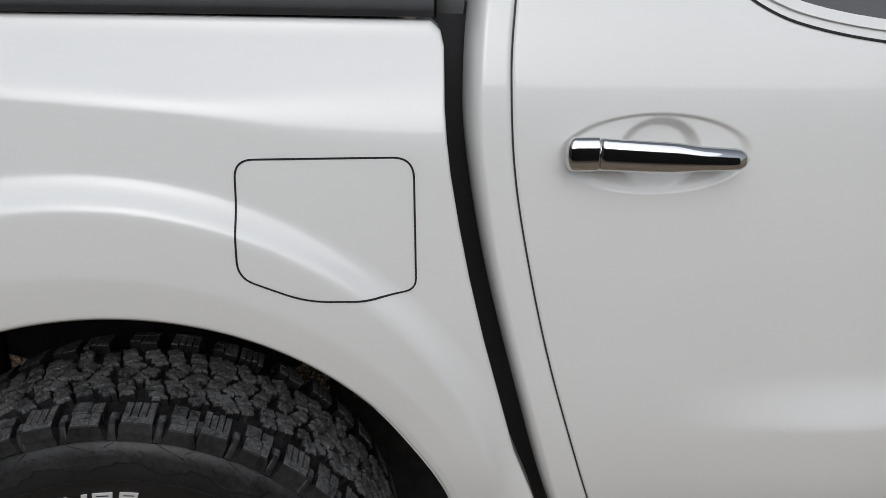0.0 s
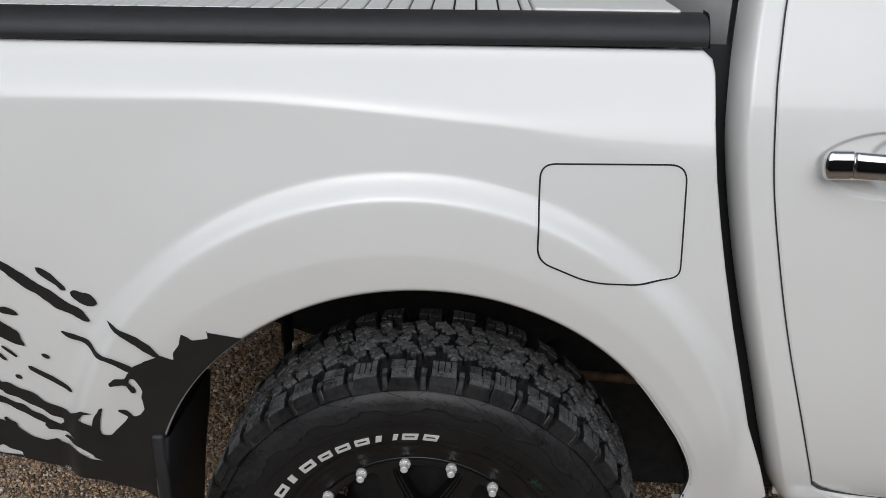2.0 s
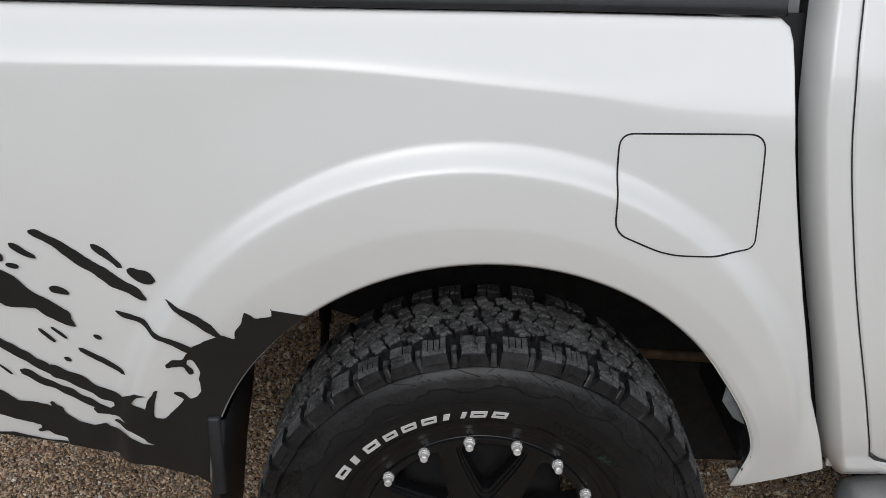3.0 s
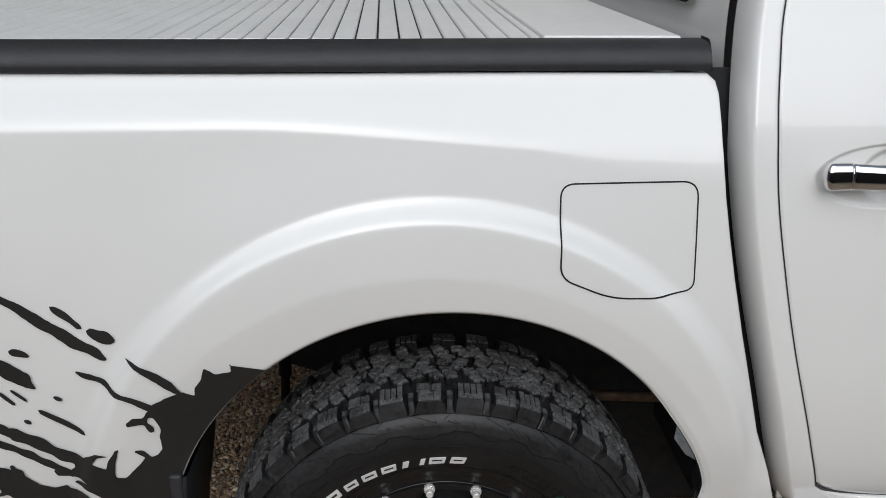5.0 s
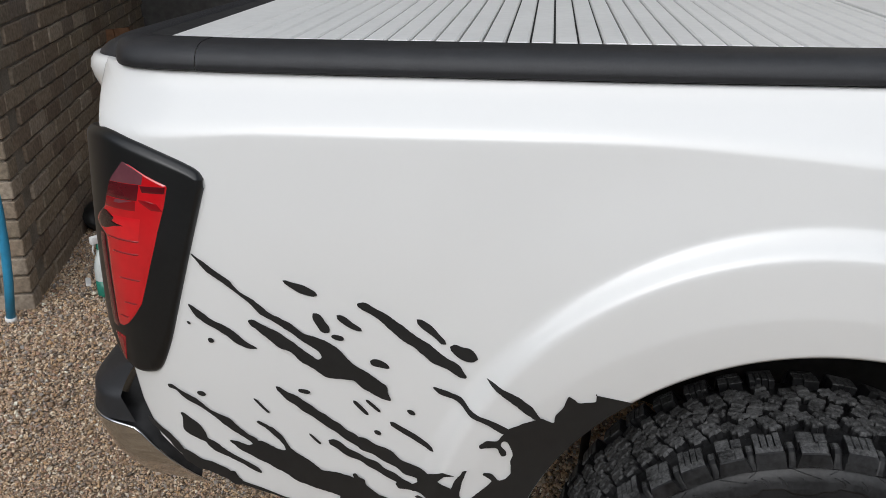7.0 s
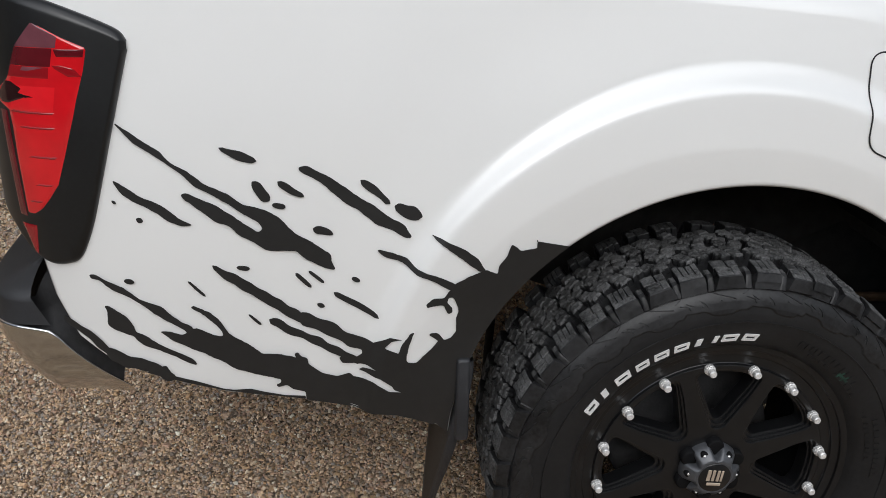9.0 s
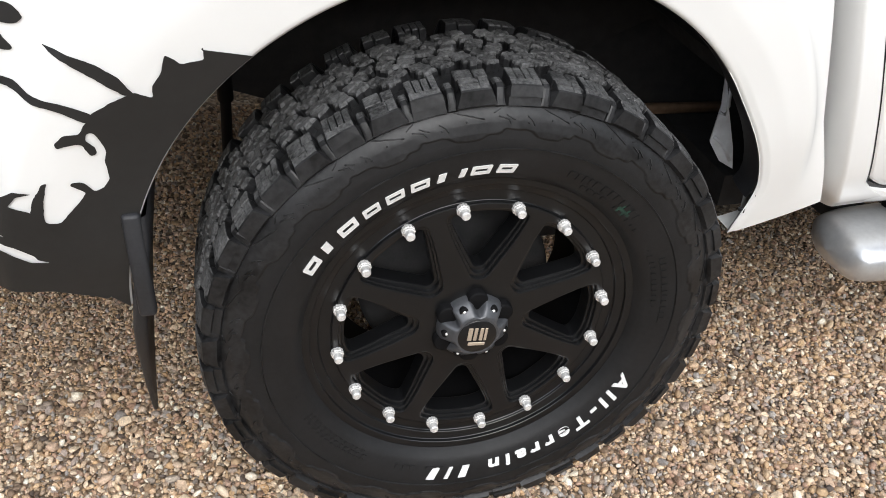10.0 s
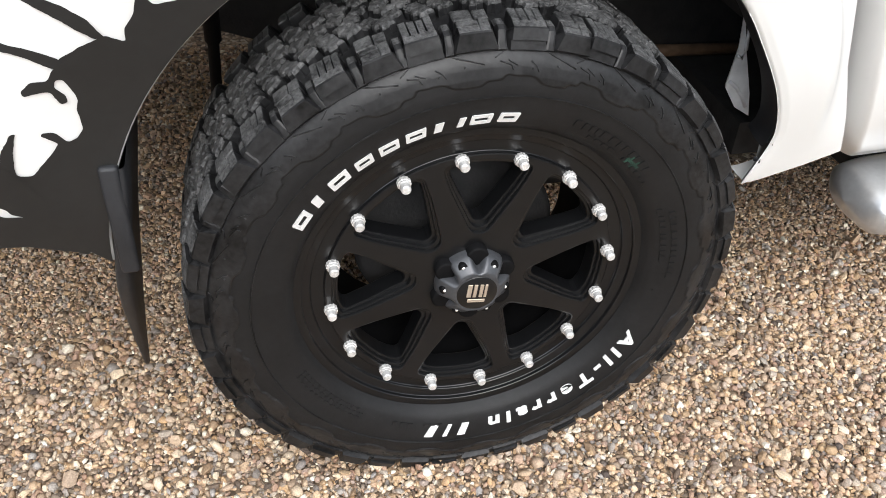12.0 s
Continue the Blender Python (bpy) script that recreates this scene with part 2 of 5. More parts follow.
def line_at(t, rows):
    """A smooth line through rows of (t, value)."""
    if t <= rows[0][0]:
        return rows[0][1]
    for k in range(len(rows) - 1):
        (a, p), (b, q) = rows[k], rows[k + 1]
        if t <= b:
            m0 = (q - rows[k - 1][1]) / (b - rows[k - 1][0]) if k else (q - p) / (b - a)
            m1 = (rows[k + 2][1] - p) / (rows[k + 2][0] - a) if k + 2 < len(rows) else (q - p) / (b - a)
            s, h = (t - a) / (b - a), b - a
            return (2 * s**3 - 3 * s**2 + 1) * p + (s**3 - 2 * s**2 + s) * h * m0 + (-2 * s**3 + 3 * s**2) * q + (s**3 - s**2) * h * m1
    return rows[-1][1]


def step(a, b, t):
    s = min(max((t - a) / (b - a), 0.0), 1.0)
    return s * s * (3 - 2 * s)


def soft(t, w):
    """Zero below 0 and rising with slope 1 above, rounded over a width w."""
    return 0.0 if t < -w else (t if t > w else (t + w) ** 2 / (4 * w))


# ---- the truck's shape: y of the side at (x, z), outer side towards -y ----
YAW = 0.055
ARCH_X, ARCH_Z, ARCH_R = -0.004, 0.441, 0.452
LOW = [(0.38, 0.098), (0.45, 0.077), (0.52, 0.063), (0.60, 0.052), (0.70, 0.044), (0.80, 0.039), (0.90, 0.038), (1.00, 0.042), (1.10, 0.052), (1.20, 0.064), (1.30, 0.078)]


def bed_y(x, z):
    crease = 1.176 - 0.052 * step(-0.35, 0.46, x) - 0.008 * step(-0.8, -1.0, x)
    y = line_at(z, LOW) + (0.80 - 0.24 * step(-0.35, 0.46, x)) * soft(z - crease, 0.014 + 0.035 * step(0.1, 0.40, x))
    y -= 0.30 * soft(z - 1.222, 0.008)
    # wheel flare: out over a rounded step, then a face that tucks in towards the lip
    r = math.hypot(x + 0.029, z - 0.479)
    fall = (soft(0.580 - r, 0.014) - soft(0.556 - r, 0.009)) / 0.024
    if x > 0:
        fall += (0.5 - fall) * step(0.66, 0.47, z)
    y -= 0.022 * fall + 0.007 * step(0.72, 0.55, r)
    rl = math.hypot(x + 0.03, z - 0.40)
    y += 0.13 * soft(0.548 - rl, 0.005) * step(0.52, 0.70, z)
    # rear corner
    if x < -0.94:
        d = min((-0.94 - x) / 0.17, 0.999)
        y += 0.13 * (1 - math.sqrt(1 - d * d))
    return y + YAW * x


DOOR_PROFILE = [(0.38, 0.090), (0.44, 0.068), (0.475, 0.060), (0.51, 0.048), (0.55, 0.0385), (0.60, 0.0315), (0.66, 0.026), (0.72, 0.024), (0.80, 0.025), (0.95, 0.030), (1.08, 0.042), (1.16, 0.056), (1.24, 0.084), (1.32, 0.125), (1.45, 0.185), (1.62, 0.262)]
CAB_EDGE = [(0.40, 0.655), (0.49, 0.612), (0.73, 0.538), (0.92, 0.486), (1.06, 0.458), (1.14, 0.450), (1.26, 0.456), (1.40, 0.485), (1.62, 0.55)]
DOOR_EDGE = [(0.45, 0.690), (0.51, 0.672), (0.605, 0.639), (0.783, 0.581), (0.932, 0.541), (1.064, 0.514), (1.181, 0.505), (1.258, 0.509), (1.33, 0.520), (1.45, 0.55), (1.62, 0.61)]
DOOR_FOOT = [(0.66, 0.517), (0.675, 0.502), (0.70, 0.490), (0.752, 0.479), (0.85, 0.474), (1.05, 0.472), (1.26, 0.472), (2.1, 0.465)]


def cab_y(x, z):
    y = line_at(z, DOOR_PROFILE)
    # pressed ledge along the foot of the door
    y -= 0.026 * step(0.72, 1.05, x) * (soft(0.738 - z, 0.022) - soft(0.676 - z, 0.004)) / 0.062
    # grip hollow behind the handle
    ex, ez = (x - 0.696) / 0.128, (z - 1.086) / 0.0515
    rim = math.hypot(ex, ez)
    y += 0.006 * (1 - step(0.88, 1.01, rim))
    cx, cz = (x - 0.701) / 0.058, (z - 1.086) / 0.046
    y += 0.015 * (1 - step(0.66, 1.0, math.hypot(cx, cz)))
    return y + YAW * x


truck = tagged(new("pickup_truck"), "white pickup truck with black splash decals, parked on gravel", "pickup truck")

# ---- bed side ----
OUT = [(0.450, 0.430), (0.601, 0.475), (0.577, 0.545), (0.543, 0.63), (0.514, 0.73), (0.488, 0.82), (0.463, 0.918), (0.447, 0.99), (0.434, 1.057), (0.428, 1.10), (0.425, 1.14), (0.425, 1.205), (0.421, 1.222), (0.408, 1.2330),
       (-1.088, 1.2470), (-1.096, 1.242), (-1.098, 1.224), (-1.085, 1.20), (-1.065, 1.16), (-1.062, 1.0), (-1.055, 0.82), (-1.040, 0.735), (-1.015, 0.672), (-0.965, 0.626), (-0.90, 0.594), (-0.81, 0.560), (-0.688, 0.536), (-0.616, 0.519), (-0.541, 0.508), (-0.480, 0.482), (-0.458, 0.462)]


def outline_radius(a):
    dx, dz = math.cos(a), math.sin(a)
    best = 0.0
    for k in range(len(OUT) - 1):
        (x0, z0), (x1, z1) = OUT[k], OUT[k + 1]
        x0, z0, x1, z1 = x0 - ARCH_X, z0 - ARCH_Z, x1 - ARCH_X, z1 - ARCH_Z
        den = dx * (z1 - z0) - dz * (x1 - x0)
        if abs(den) < 1e-9:
            continue
        r = (x0 * (z1 - z0) - z0 * (x1 - x0)) / den
        s = (x0 * dz - z0 * dx) / den
        if -1e-6 <= s <= 1 + 1e-6 and r > best:
            best = r
    return best


def arch_edge(a):
    """Radius of the wheel arch's edge at the angle a."""
    return ARCH_R + 0.018 * step(0.6, 0.15, a) - 0.022 * step(0.20, -0.03, a) - 0.0075 * math.sin(a) ** 4


def bed_panel():
    a0 = math.atan2(OUT[0][1] - ARCH_Z, OUT[0][0] - ARCH_X)
    a1 = math.atan2(OUT[-1][1] - ARCH_Z, OUT[-1][0] - ARCH_X) + (2 * math.pi if OUT[-1][1] < ARCH_Z else 0)
    angles = list(np.linspace(a0, a1, 400))
    for x, z in OUT[1:-1]:
        angles.append(math.atan2(z - ARCH_Z, x - ARCH_X))
    angles = sorted(angles)
    rows = []
    for a in angles:
        r0 = arch_edge(a)
        r1 = max(outline_radius(a), r0 + 0.004)
        rm = r0 + min(0.19, (r1 - r0) * 0.62)
        radii = [r0 + (rm - r0) * k / 44 for k in range(44)] + [rm + (r1 - rm) * k / 90 for k in range(91)]
        line = []
        c, s = math.cos(a), math.sin(a)
        # folded lip of the arch, then the skin, then the folded outer edge
        for r, dy in [(r0 + 0.016, 0.036), (r0 + 0.004, 0.034), (r0 + 0.0005, 0.026), (r0, 0.004)]:
            x, z = ARCH_X + r * c, ARCH_Z + r * s
            line.append((x, bed_y(x, z) + dy * (0.15 + 0.85 * step(0.02, 0.16, a)), z))
        for r in radii:
            x, z = ARCH_X + r * c, ARCH_Z + r * s
            d_in, d_out = r - r0, r1 - r
            edge = 0.003 * (1 - min(d_in / 0.004, 1)) + 0.003 * max(1 - d_in / 0.015, 0.0) * step(0.85, 0.45, a) + 0.004 * (1 - min(d_out / 0.005, 1)) ** 2
            line.append((x, bed_y(x, z) + edge, z))
        x, y, z = line[-1]
        line += [(x, y + 0.010, z), (x, y + 0.045, z)]
        rows.append(line)
    return sheet(len(rows), len(rows[0]), lambda i, j: rows[i][j])


bed = hold("bed_side", bed_panel(), WHITE, truck, "gloss white pearl bed side with a flared wheel arch")


def drape(points, lift, cell=0.02, f=bed_y):
    """A thin skin cut to an outline and laid on the side, lifted by a hair."""
    bm = bmesh.new()
    ring = [bm.verts.new((p[0], 0, p[1])) for p in points]
    bm.faces.new(ring)
    bm.normal_update()
    bmesh.ops.triangulate(bm, faces=bm.faces[:], ngon_method="EAR_CLIP")
    xs, zs = [p[0] for p in points], [p[1] for p in points]
    for lo, hi, no in ((min(xs), max(xs), Vector((1, 0, 0))), (min(zs), max(zs), Vector((0, 0, 1)))):
        k = math.ceil(lo / cell)
        while k * cell < hi:
            bmesh.ops.bisect_plane(bm, geom=bm.verts[:] + bm.edges[:] + bm.faces[:], plane_co=no * k * cell, plane_no=no)
            k += 1
    for v in bm.verts:
        v.co.y = f(v.co.x, v.co.z) - lift
    for face in bm.faces:
        if face.normal.y > 0:
            face.normal_flip()
    me = bpy.data.meshes.new("m")
    bm.normal_update()
    for face in bm.faces:
        if face.normal.y > 0:
            face.normal_flip()
    bm.to_mesh(me)
    bm.free()
    return smooth_faces(me)


def ribbon(points, width, lift, f, closed=True):
    """A narrow strip along a line on the side."""
    n = len(points)
    vs, fs = [], []
    for k in range(n):
        a = Vector(points[k - 1] if closed or k else points[k])
        b = Vector(points[(k + 1) % n] if closed or k < n - 1 else points[k])
        d = (b - a).normalized()
        for s in (-1, 1):
            x, z = points[k][0] - d.y * s * width / 2, points[k][1] + d.x * s * width / 2
            vs.append((x, f(x, z) - lift, z))
    for k in range(n if closed else n - 1):
        m = (k + 1) % n
        fs.append((2 * k, 2 * k + 1, 2 * m + 1, 2 * m))
    return mesh_from(vs, fs)


def dense(points, gap=0.006, closed=True):
    out = []
    for k in range(len(points) if closed else len(points) - 1):
        p, q = Vector(points[k]), Vector(points[(k + 1) % len(points)])
        n = max(1, int((q - p).length / gap))
        out += [p + (q - p) * i / n for i in range(n)]
    return out if closed else out + [Vector(points[-1])]


# fuel door: a skin of its own inside a dark gap
FUEL = rounded([(0.172, 1.082), (0.387, 1.082), (0.393, 0.9085), (0.358, 0.9050), (0.255, 0.9075), (0.173, 0.943)], [0.022, 0.026, 0.020, 0.03, 0.03, 0.022], 9)
hold("fuel_door_gap", ribbon(dense(FUEL, 0.004), 0.0025, 0.0010, bed_y), GAP, bed)
centre = Vector((0.282, 0.995))
rim_line = dense(FUEL, 0.006)


def flap_point(i, j):
    d = rim_line[j % len(rim_line)] - centre
    p = centre + d * (1 - 0.0018 / d.length) * (1 - i / 29.3)
    return p.x, bed_y(p.x, p.y) - 0.0014, p.y


flap_skin = sheet(30, len(rim_line) + 1, flap_point)
bm = bmesh.new()
bm.from_mesh(flap_skin)
bmesh.ops.remove_doubles(bm, verts=bm.verts[:], dist=1e-5)
bm.to_mesh(flap_skin)
bm.free()
hold("fuel_door", smooth_faces(flap_skin), WHITE, bed, "white fuel flap set in the bed side")

# black plastic cap along the top of the bed side
def rail(x0, x1, n, swell=0.0):
    shape = [(0.004, 1.2385), (0.0, 1.2390), (-0.002, 1.2402), (-0.0015, 1.2412), (-0.004, 1.2440), (-0.004, 1.250), (-0.002, 1.259), (0.005, 1.269), (0.014, 1.2755), (0.026, 1.279), (0.045, 1.2802), (0.070, 1.280), (0.075, 1.277), (0.075, 1.262)]

    def f(i, j):
        x = x0 + (x1 - x0) * i / (n - 1)
        dy, z = shape[j]
        back = 1 - math.sqrt(max(1 - max((-1.020 - x) / 0.048, 0.0) ** 2, 0.0))
        return (x, bed_y(x, 1.222) + 0.006 + dy * (1 - 0.6 * back) + back * 0.040, 1.2375 + (z - 1.2385) * (1 - 0.25 * back) * (1 - 0.07 * (0.41 - x)) + swell + 0.0045 * (0.41 - x))
    return sheet(n, len(shape), f, True)


rail_cap = hold("bed_rail_cap", rail(-0.915, 0.412, 60), PLASTIC, truck, "matt black plastic bed rail cap")
hold("rail_end_cap", rail(-1.066, -0.9159, 36, 0.0004), PLASTIC, truck, "black plastic corner cap of the bed rail")
end_y = bed_y(-1.066, 1.222)
hold("rail_end_face", sheet(6, 9, lambda i, j: (-1.066 - 0.010 * math.sin(math.pi / 2 * i / 5), end_y + 0.045 + 0.034 * (j / 8) * (1 - 0.4 * i / 5) + 0.012 * i / 5, 1.2405 + (0.031 - 0.006 * i / 5) * math.sin(math.pi / 2 * min(j / 3, 1)) * (1 - 0.5 * i / 5))), PLASTIC, truck)
hold("rail_front_end", sheet(2, 11, lambda i, j: (0.412 + 0.004 * i, bed_y(0.412, 1.222) + 0.006 + 0.075 * j / 10, 1.2365 + i * 0.046 * math.sin(math.pi * min(j / 5, 1) / 2)), True), PLASTIC, rail_cap)

# ---- decals ----
decal_count = [0]


def decal(points):
    decal_count[0] += 1
    hold("splash_decal", drape(points, 0.0020 + 0.0003 * (decal_count[0] % 5), 0.006), VINYL, truck)


def ragged(points, size=0.0016, gap=0.0035, closed=True):
    """An outline with the small uneven edge of torn paint."""
    line = dense([Vector(p) for p in points], gap, closed)
    out = []
    for k, p in enumerate(line):
        if not closed and (k < 1 or k > len(line) - 4):
            out.append(p)
            continue
        d = (line[(k + 1) % len(line)] - line[k - 1])
        side = Vector((-d.y, d.x)).normalized()
        out.append(p + side * size * (noise.noise((p.x * 75, p.y * 75, 1.7)) * 1.6 + noise.noise((p.x * 210, p.y * 210, 4.1))))
    return out


def streak(x0, z0, x1, z1, w, rough=0.5):
    """A paint splash drawn out along a line, fat and ragged."""
    a, b = Vector((x0, z0)), Vector((x1, z1))
    d = (b - a)
    side = Vector((-d.y, d.x)).normalized()
    n = max(12, int(d.length / 0.005))
    seed = random.uniform(0, 50)
    top, low = [], []
    for i in range(n + 1):
        t = i / n
        near = min(min(t, 1 - t) * d.length / (w * 0.8), 1.0)
        fat = (0.12 + 0.88 * math.sqrt(1 - (1 - near) ** 2)) * (0.74 + 0.26 * math.sin(math.pi * t)) * (1.15 - 0.75 * t if w > 0.03 else 1.0)
        k1 = 1 + rough * noise.noise((seed + t * d.length * 45, 0.3, 0)) * 1.3
        k2 = 1 + rough * noise.noise((seed + t * d.length * 45, 7.3, 0)) * 1.3
        mid = a + d * t + side * w * 0.35 * noise.noise((seed + t * d.length * 20, 3.1, 0))
        top.append(mid + side * w * 0.57 * fat * k1)
        low.append(mid - side * w * 0.57 * fat * k2)
    decal(top + low[::-1])


for s in [(-0.786, 0.961, -0.737, 0.939, 0.010), (-0.745, 0.910, -0.720, 0.883, 0.014), (-0.709, 0.910, -0.673, 0.886, 0.008), (-0.719, 0.875, -0.700, 0.871, 0.007), (-0.592, 0.909, -0.550, 0.872, 0.011)]:
    streak(*s)
for s in [(-0.544, 0.868, -0.503, 0.852, 0.015), (-0.663, 0.836, -0.634, 0.826, 0.011), (-0.809, 0.784, -0.670, 0.678, 0.014), (-0.692, 0.696, -0.575, 0.632, 0.021), (-0.734, 0.689, -0.596, 0.606, 0.013)]:
    streak(*s)
for s in [(-0.635, 0.733, -0.569, 0.686, 0.009), (-0.775, 0.780, -0.756, 0.777, 0.007), (-0.934, 0.766, -0.920, 0.763, 0.007), (-0.609, 0.755, -0.596, 0.750, 0.007), (-0.661, 0.713, -0.650, 0.708, 0.007), (-0.846, 0.760, -0.823, 0.734, 0.004),
          (-0.690, 0.767, -0.669, 0.741, 0.006), (-0.672, 0.769, -0.650, 0.748, 0.005), (-0.763, 0.701, -0.746, 0.681, 0.004), (-0.906, 0.861, -0.897, 0.857, 0.007), (-0.935, 0.889, -0.930, 0.884, 0.004)]:
    streak(*s, 0.15)
for s in [(-1.030, 0.704, -0.960, 0.636, 0.012), (-0.975, 0.652, -0.880, 0.592, 0.020)]:
    streak(*s)


# the larger splashes: a forked one, and single runs drawn out along the body
splash_shape = [(-0.921, 0.998), (-0.891, 0.976), (-0.867, 0.959), (-0.854, 0.942), (-0.830, 0.928), (-0.810, 0.909), (-0.778, 0.893), (-0.759, 0.877), (-0.729, 0.869), (-0.709, 0.855), (-0.687, 0.829), (-0.667, 0.817), (-0.638, 0.795), (-0.637, 0.782), (-0.631, 0.769), (-0.648, 0.773), (-0.674, 0.788), (-0.688, 0.803), (-0.729, 0.804), (-0.744, 0.817), (-0.765, 0.828), (-0.780, 0.845), (-0.800, 0.853), (-0.820, 0.872), (-0.839, 0.887), (-0.844, 0.896), (-0.834, 0.897), (-0.814, 0.886), (-0.797, 0.878), (-0.771, 0.858), (-0.751, 0.842), (-0.742, 0.834), (-0.734, 0.838), (-0.739, 0.850), (-0.759, 0.862), (-0.779, 0.878), (-0.802, 0.894), (-0.825, 0.906), (-0.837, 0.922), (-0.856, 0.938), (-0.874, 0.952), (-0.899, 0.970)]
drop_shape = [(-0.681, 0.929), (-0.669, 0.932), (-0.655, 0.924), (-0.630, 0.910), (-0.601, 0.887), (-0.572, 0.868), (-0.553, 0.852), (-0.530, 0.839), (-0.518, 0.819), (-0.527, 0.817), (-0.550, 0.832), (-0.573, 0.841), (-0.595, 0.862), (-0.617, 0.875), (-0.642, 0.900), (-0.659, 0.913), (-0.675, 0.920)]
dash_shape = [(-0.932, 0.919), (-0.918, 0.910), (-0.897, 0.893), (-0.871, 0.880), (-0.856, 0.867), (-0.846, 0.857), (-0.829, 0.848), (-0.848, 0.847), (-0.864, 0.856), (-0.877, 0.868), (-0.905, 0.885), (-0.923, 0.899)]
tail_shape = [(-0.492, 0.826), (-0.473, 0.821), (-0.441, 0.805), (-0.421, 0.790), (-0.407, 0.766), (-0.417, 0.767), (-0.441, 0.786), (-0.465, 0.806), (-0.484, 0.819)]
run_shape = [(-0.571, 0.801), (-0.556, 0.798), (-0.528, 0.788), (-0.513, 0.774), (-0.482, 0.764), (-0.462, 0.753), (-0.442, 0.742), (-0.456, 0.736), (-0.490, 0.757), (-0.514, 0.765), (-0.533, 0.780), (-0.560, 0.789)]
tip_shape = [(-0.981, 0.777), (-0.971, 0.777), (-0.959, 0.768), (-0.940, 0.758), (-0.925, 0.744), (-0.913, 0.732), (-0.903, 0.729), (-0.887, 0.721), (-0.875, 0.706), (-0.862, 0.693), (-0.845, 0.684), (-0.845, 0.668), (-0.853, 0.672), (-0.860, 0.680), (-0.879, 0.694), (-0.898, 0.709), (-0.910, 0.722), (-0.929, 0.739), (-0.944, 0.747), (-0.960, 0.759), (-0.967, 0.768), (-0.979, 0.771)]
spear_shape = [(-0.967, 0.725), (-0.961, 0.726), (-0.948, 0.715), (-0.937, 0.705), (-0.929, 0.687), (-0.928, 0.680), (-0.915, 0.673), (-0.903, 0.660), (-0.884, 0.646), (-0.867, 0.637), (-0.850, 0.625), (-0.846, 0.614), (-0.858, 0.619), (-0.878, 0.633), (-0.898, 0.645), (-0.917, 0.654), (-0.929, 0.665), (-0.931, 0.672), (-0.945, 0.679), (-0.958, 0.685), (-0.966, 0.693), (-0.966, 0.705), (-0.963, 0.716)]
for shape in (splash_shape, drop_shape, dash_shape, tail_shape, run_shape, tip_shape, spear_shape):
    decal(ragged(rounded(shape, 0.006, 4), 0.0006, 0.003))


# the dark mass that runs along the arch, with ragged spikes above and a pale hollow
arch_side = [(ARCH_X + (ARCH_R - 0.0075 * math.sin(a) ** 4 + 0.0022) * math.cos(a), ARCH_Z + (ARCH_R - 0.0075 * math.sin(a) ** 4 + 0.0022) * math.sin(a)) for a in np.linspace(math.radians(177.2), math.radians(127.5), 24)]
upper = [(-0.331, 0.816), (-0.331, 0.800), (-0.356, 0.798), (-0.371, 0.811), (-0.377, 0.789), (-0.388, 0.776), (-0.389, 0.760), (-0.408, 0.770), (-0.432, 0.760), (-0.455, 0.749), (-0.462, 0.738), (-0.470, 0.726), (-0.487, 0.726), (-0.498, 0.716), (-0.496, 0.710),
         (-0.479, 0.714), (-0.469, 0.713), (-0.468, 0.704), (-0.463, 0.696), (-0.457, 0.698), (-0.457, 0.707), (-0.466, 0.717), (-0.463, 0.726), (-0.457, 0.726), (-0.450, 0.712), (-0.447, 0.702), (-0.451, 0.687), (-0.450, 0.662), (-0.458, 0.652), (-0.468, 0.649)]
hollow = [(-0.478, 0.662), (-0.489, 0.665), (-0.493, 0.661), (-0.477, 0.648), (-0.482, 0.642), (-0.512, 0.610), (-0.527, 0.614), (-0.524, 0.643), (-0.515, 0.668), (-0.521, 0.666), (-0.532, 0.651), (-0.540, 0.631), (-0.536, 0.560), (-0.530, 0.5065), (-0.480, 0.4825)]
decal([Vector(p) for p in arch_side] + ragged(rounded(upper + hollow, 0.004, 3), 0.0007, 0.0035, False))
band = [(-0.894, 0.678), (-0.881, 0.678), (-0.862, 0.670), (-0.855, 0.674), (-0.852, 0.682), (-0.840, 0.681), (-0.812, 0.665), (-0.803, 0.665),
        (-0.805, 0.675), (-0.822, 0.697), (-0.846, 0.717), (-0.842, 0.720), (-0.819, 0.706), (-0.807, 0.694), (-0.795, 0.668), (-0.764, 0.645), (-0.748, 0.629), (-0.715, 0.626), (-0.700, 0.600), (-0.710, 0.575), (-0.746, 0.586), (-0.778, 0.599), (-0.791, 0.604), (-0.804, 0.616), (-0.831, 0.634), (-0.855, 0.648), (-0.875, 0.659)]
decal(ragged(rounded(band, 0.004, 3), 0.0008))
foot = [(-0.731, 0.627), (-0.704, 0.622), (-0.697, 0.618), (-0.700, 0.626), (-0.694, 0.629), (-0.690, 0.621), (-0.680, 0.617), (-0.679, 0.606), (-0.658, 0.588), (-0.635, 0.581), (-0.615, 0.587), (-0.610, 0.580), (-0.579, 0.578), (-0.568, 0.570), (-0.554, 0.559), (-0.530, 0.555),
        (-0.489, 0.560), (-0.490, 0.4885), (-0.541, 0.5088), (-0.616, 0.5198), (-0.685, 0.5363), (-0.686, 0.552), (-0.705, 0.558), (-0.714, 0.567), (-0.728, 0.563), (-0.731, 0.569), (-0.724, 0.571), (-0.722, 0.578), (-0.750, 0.590)]
decal(rounded(foot, 0.003, 3))
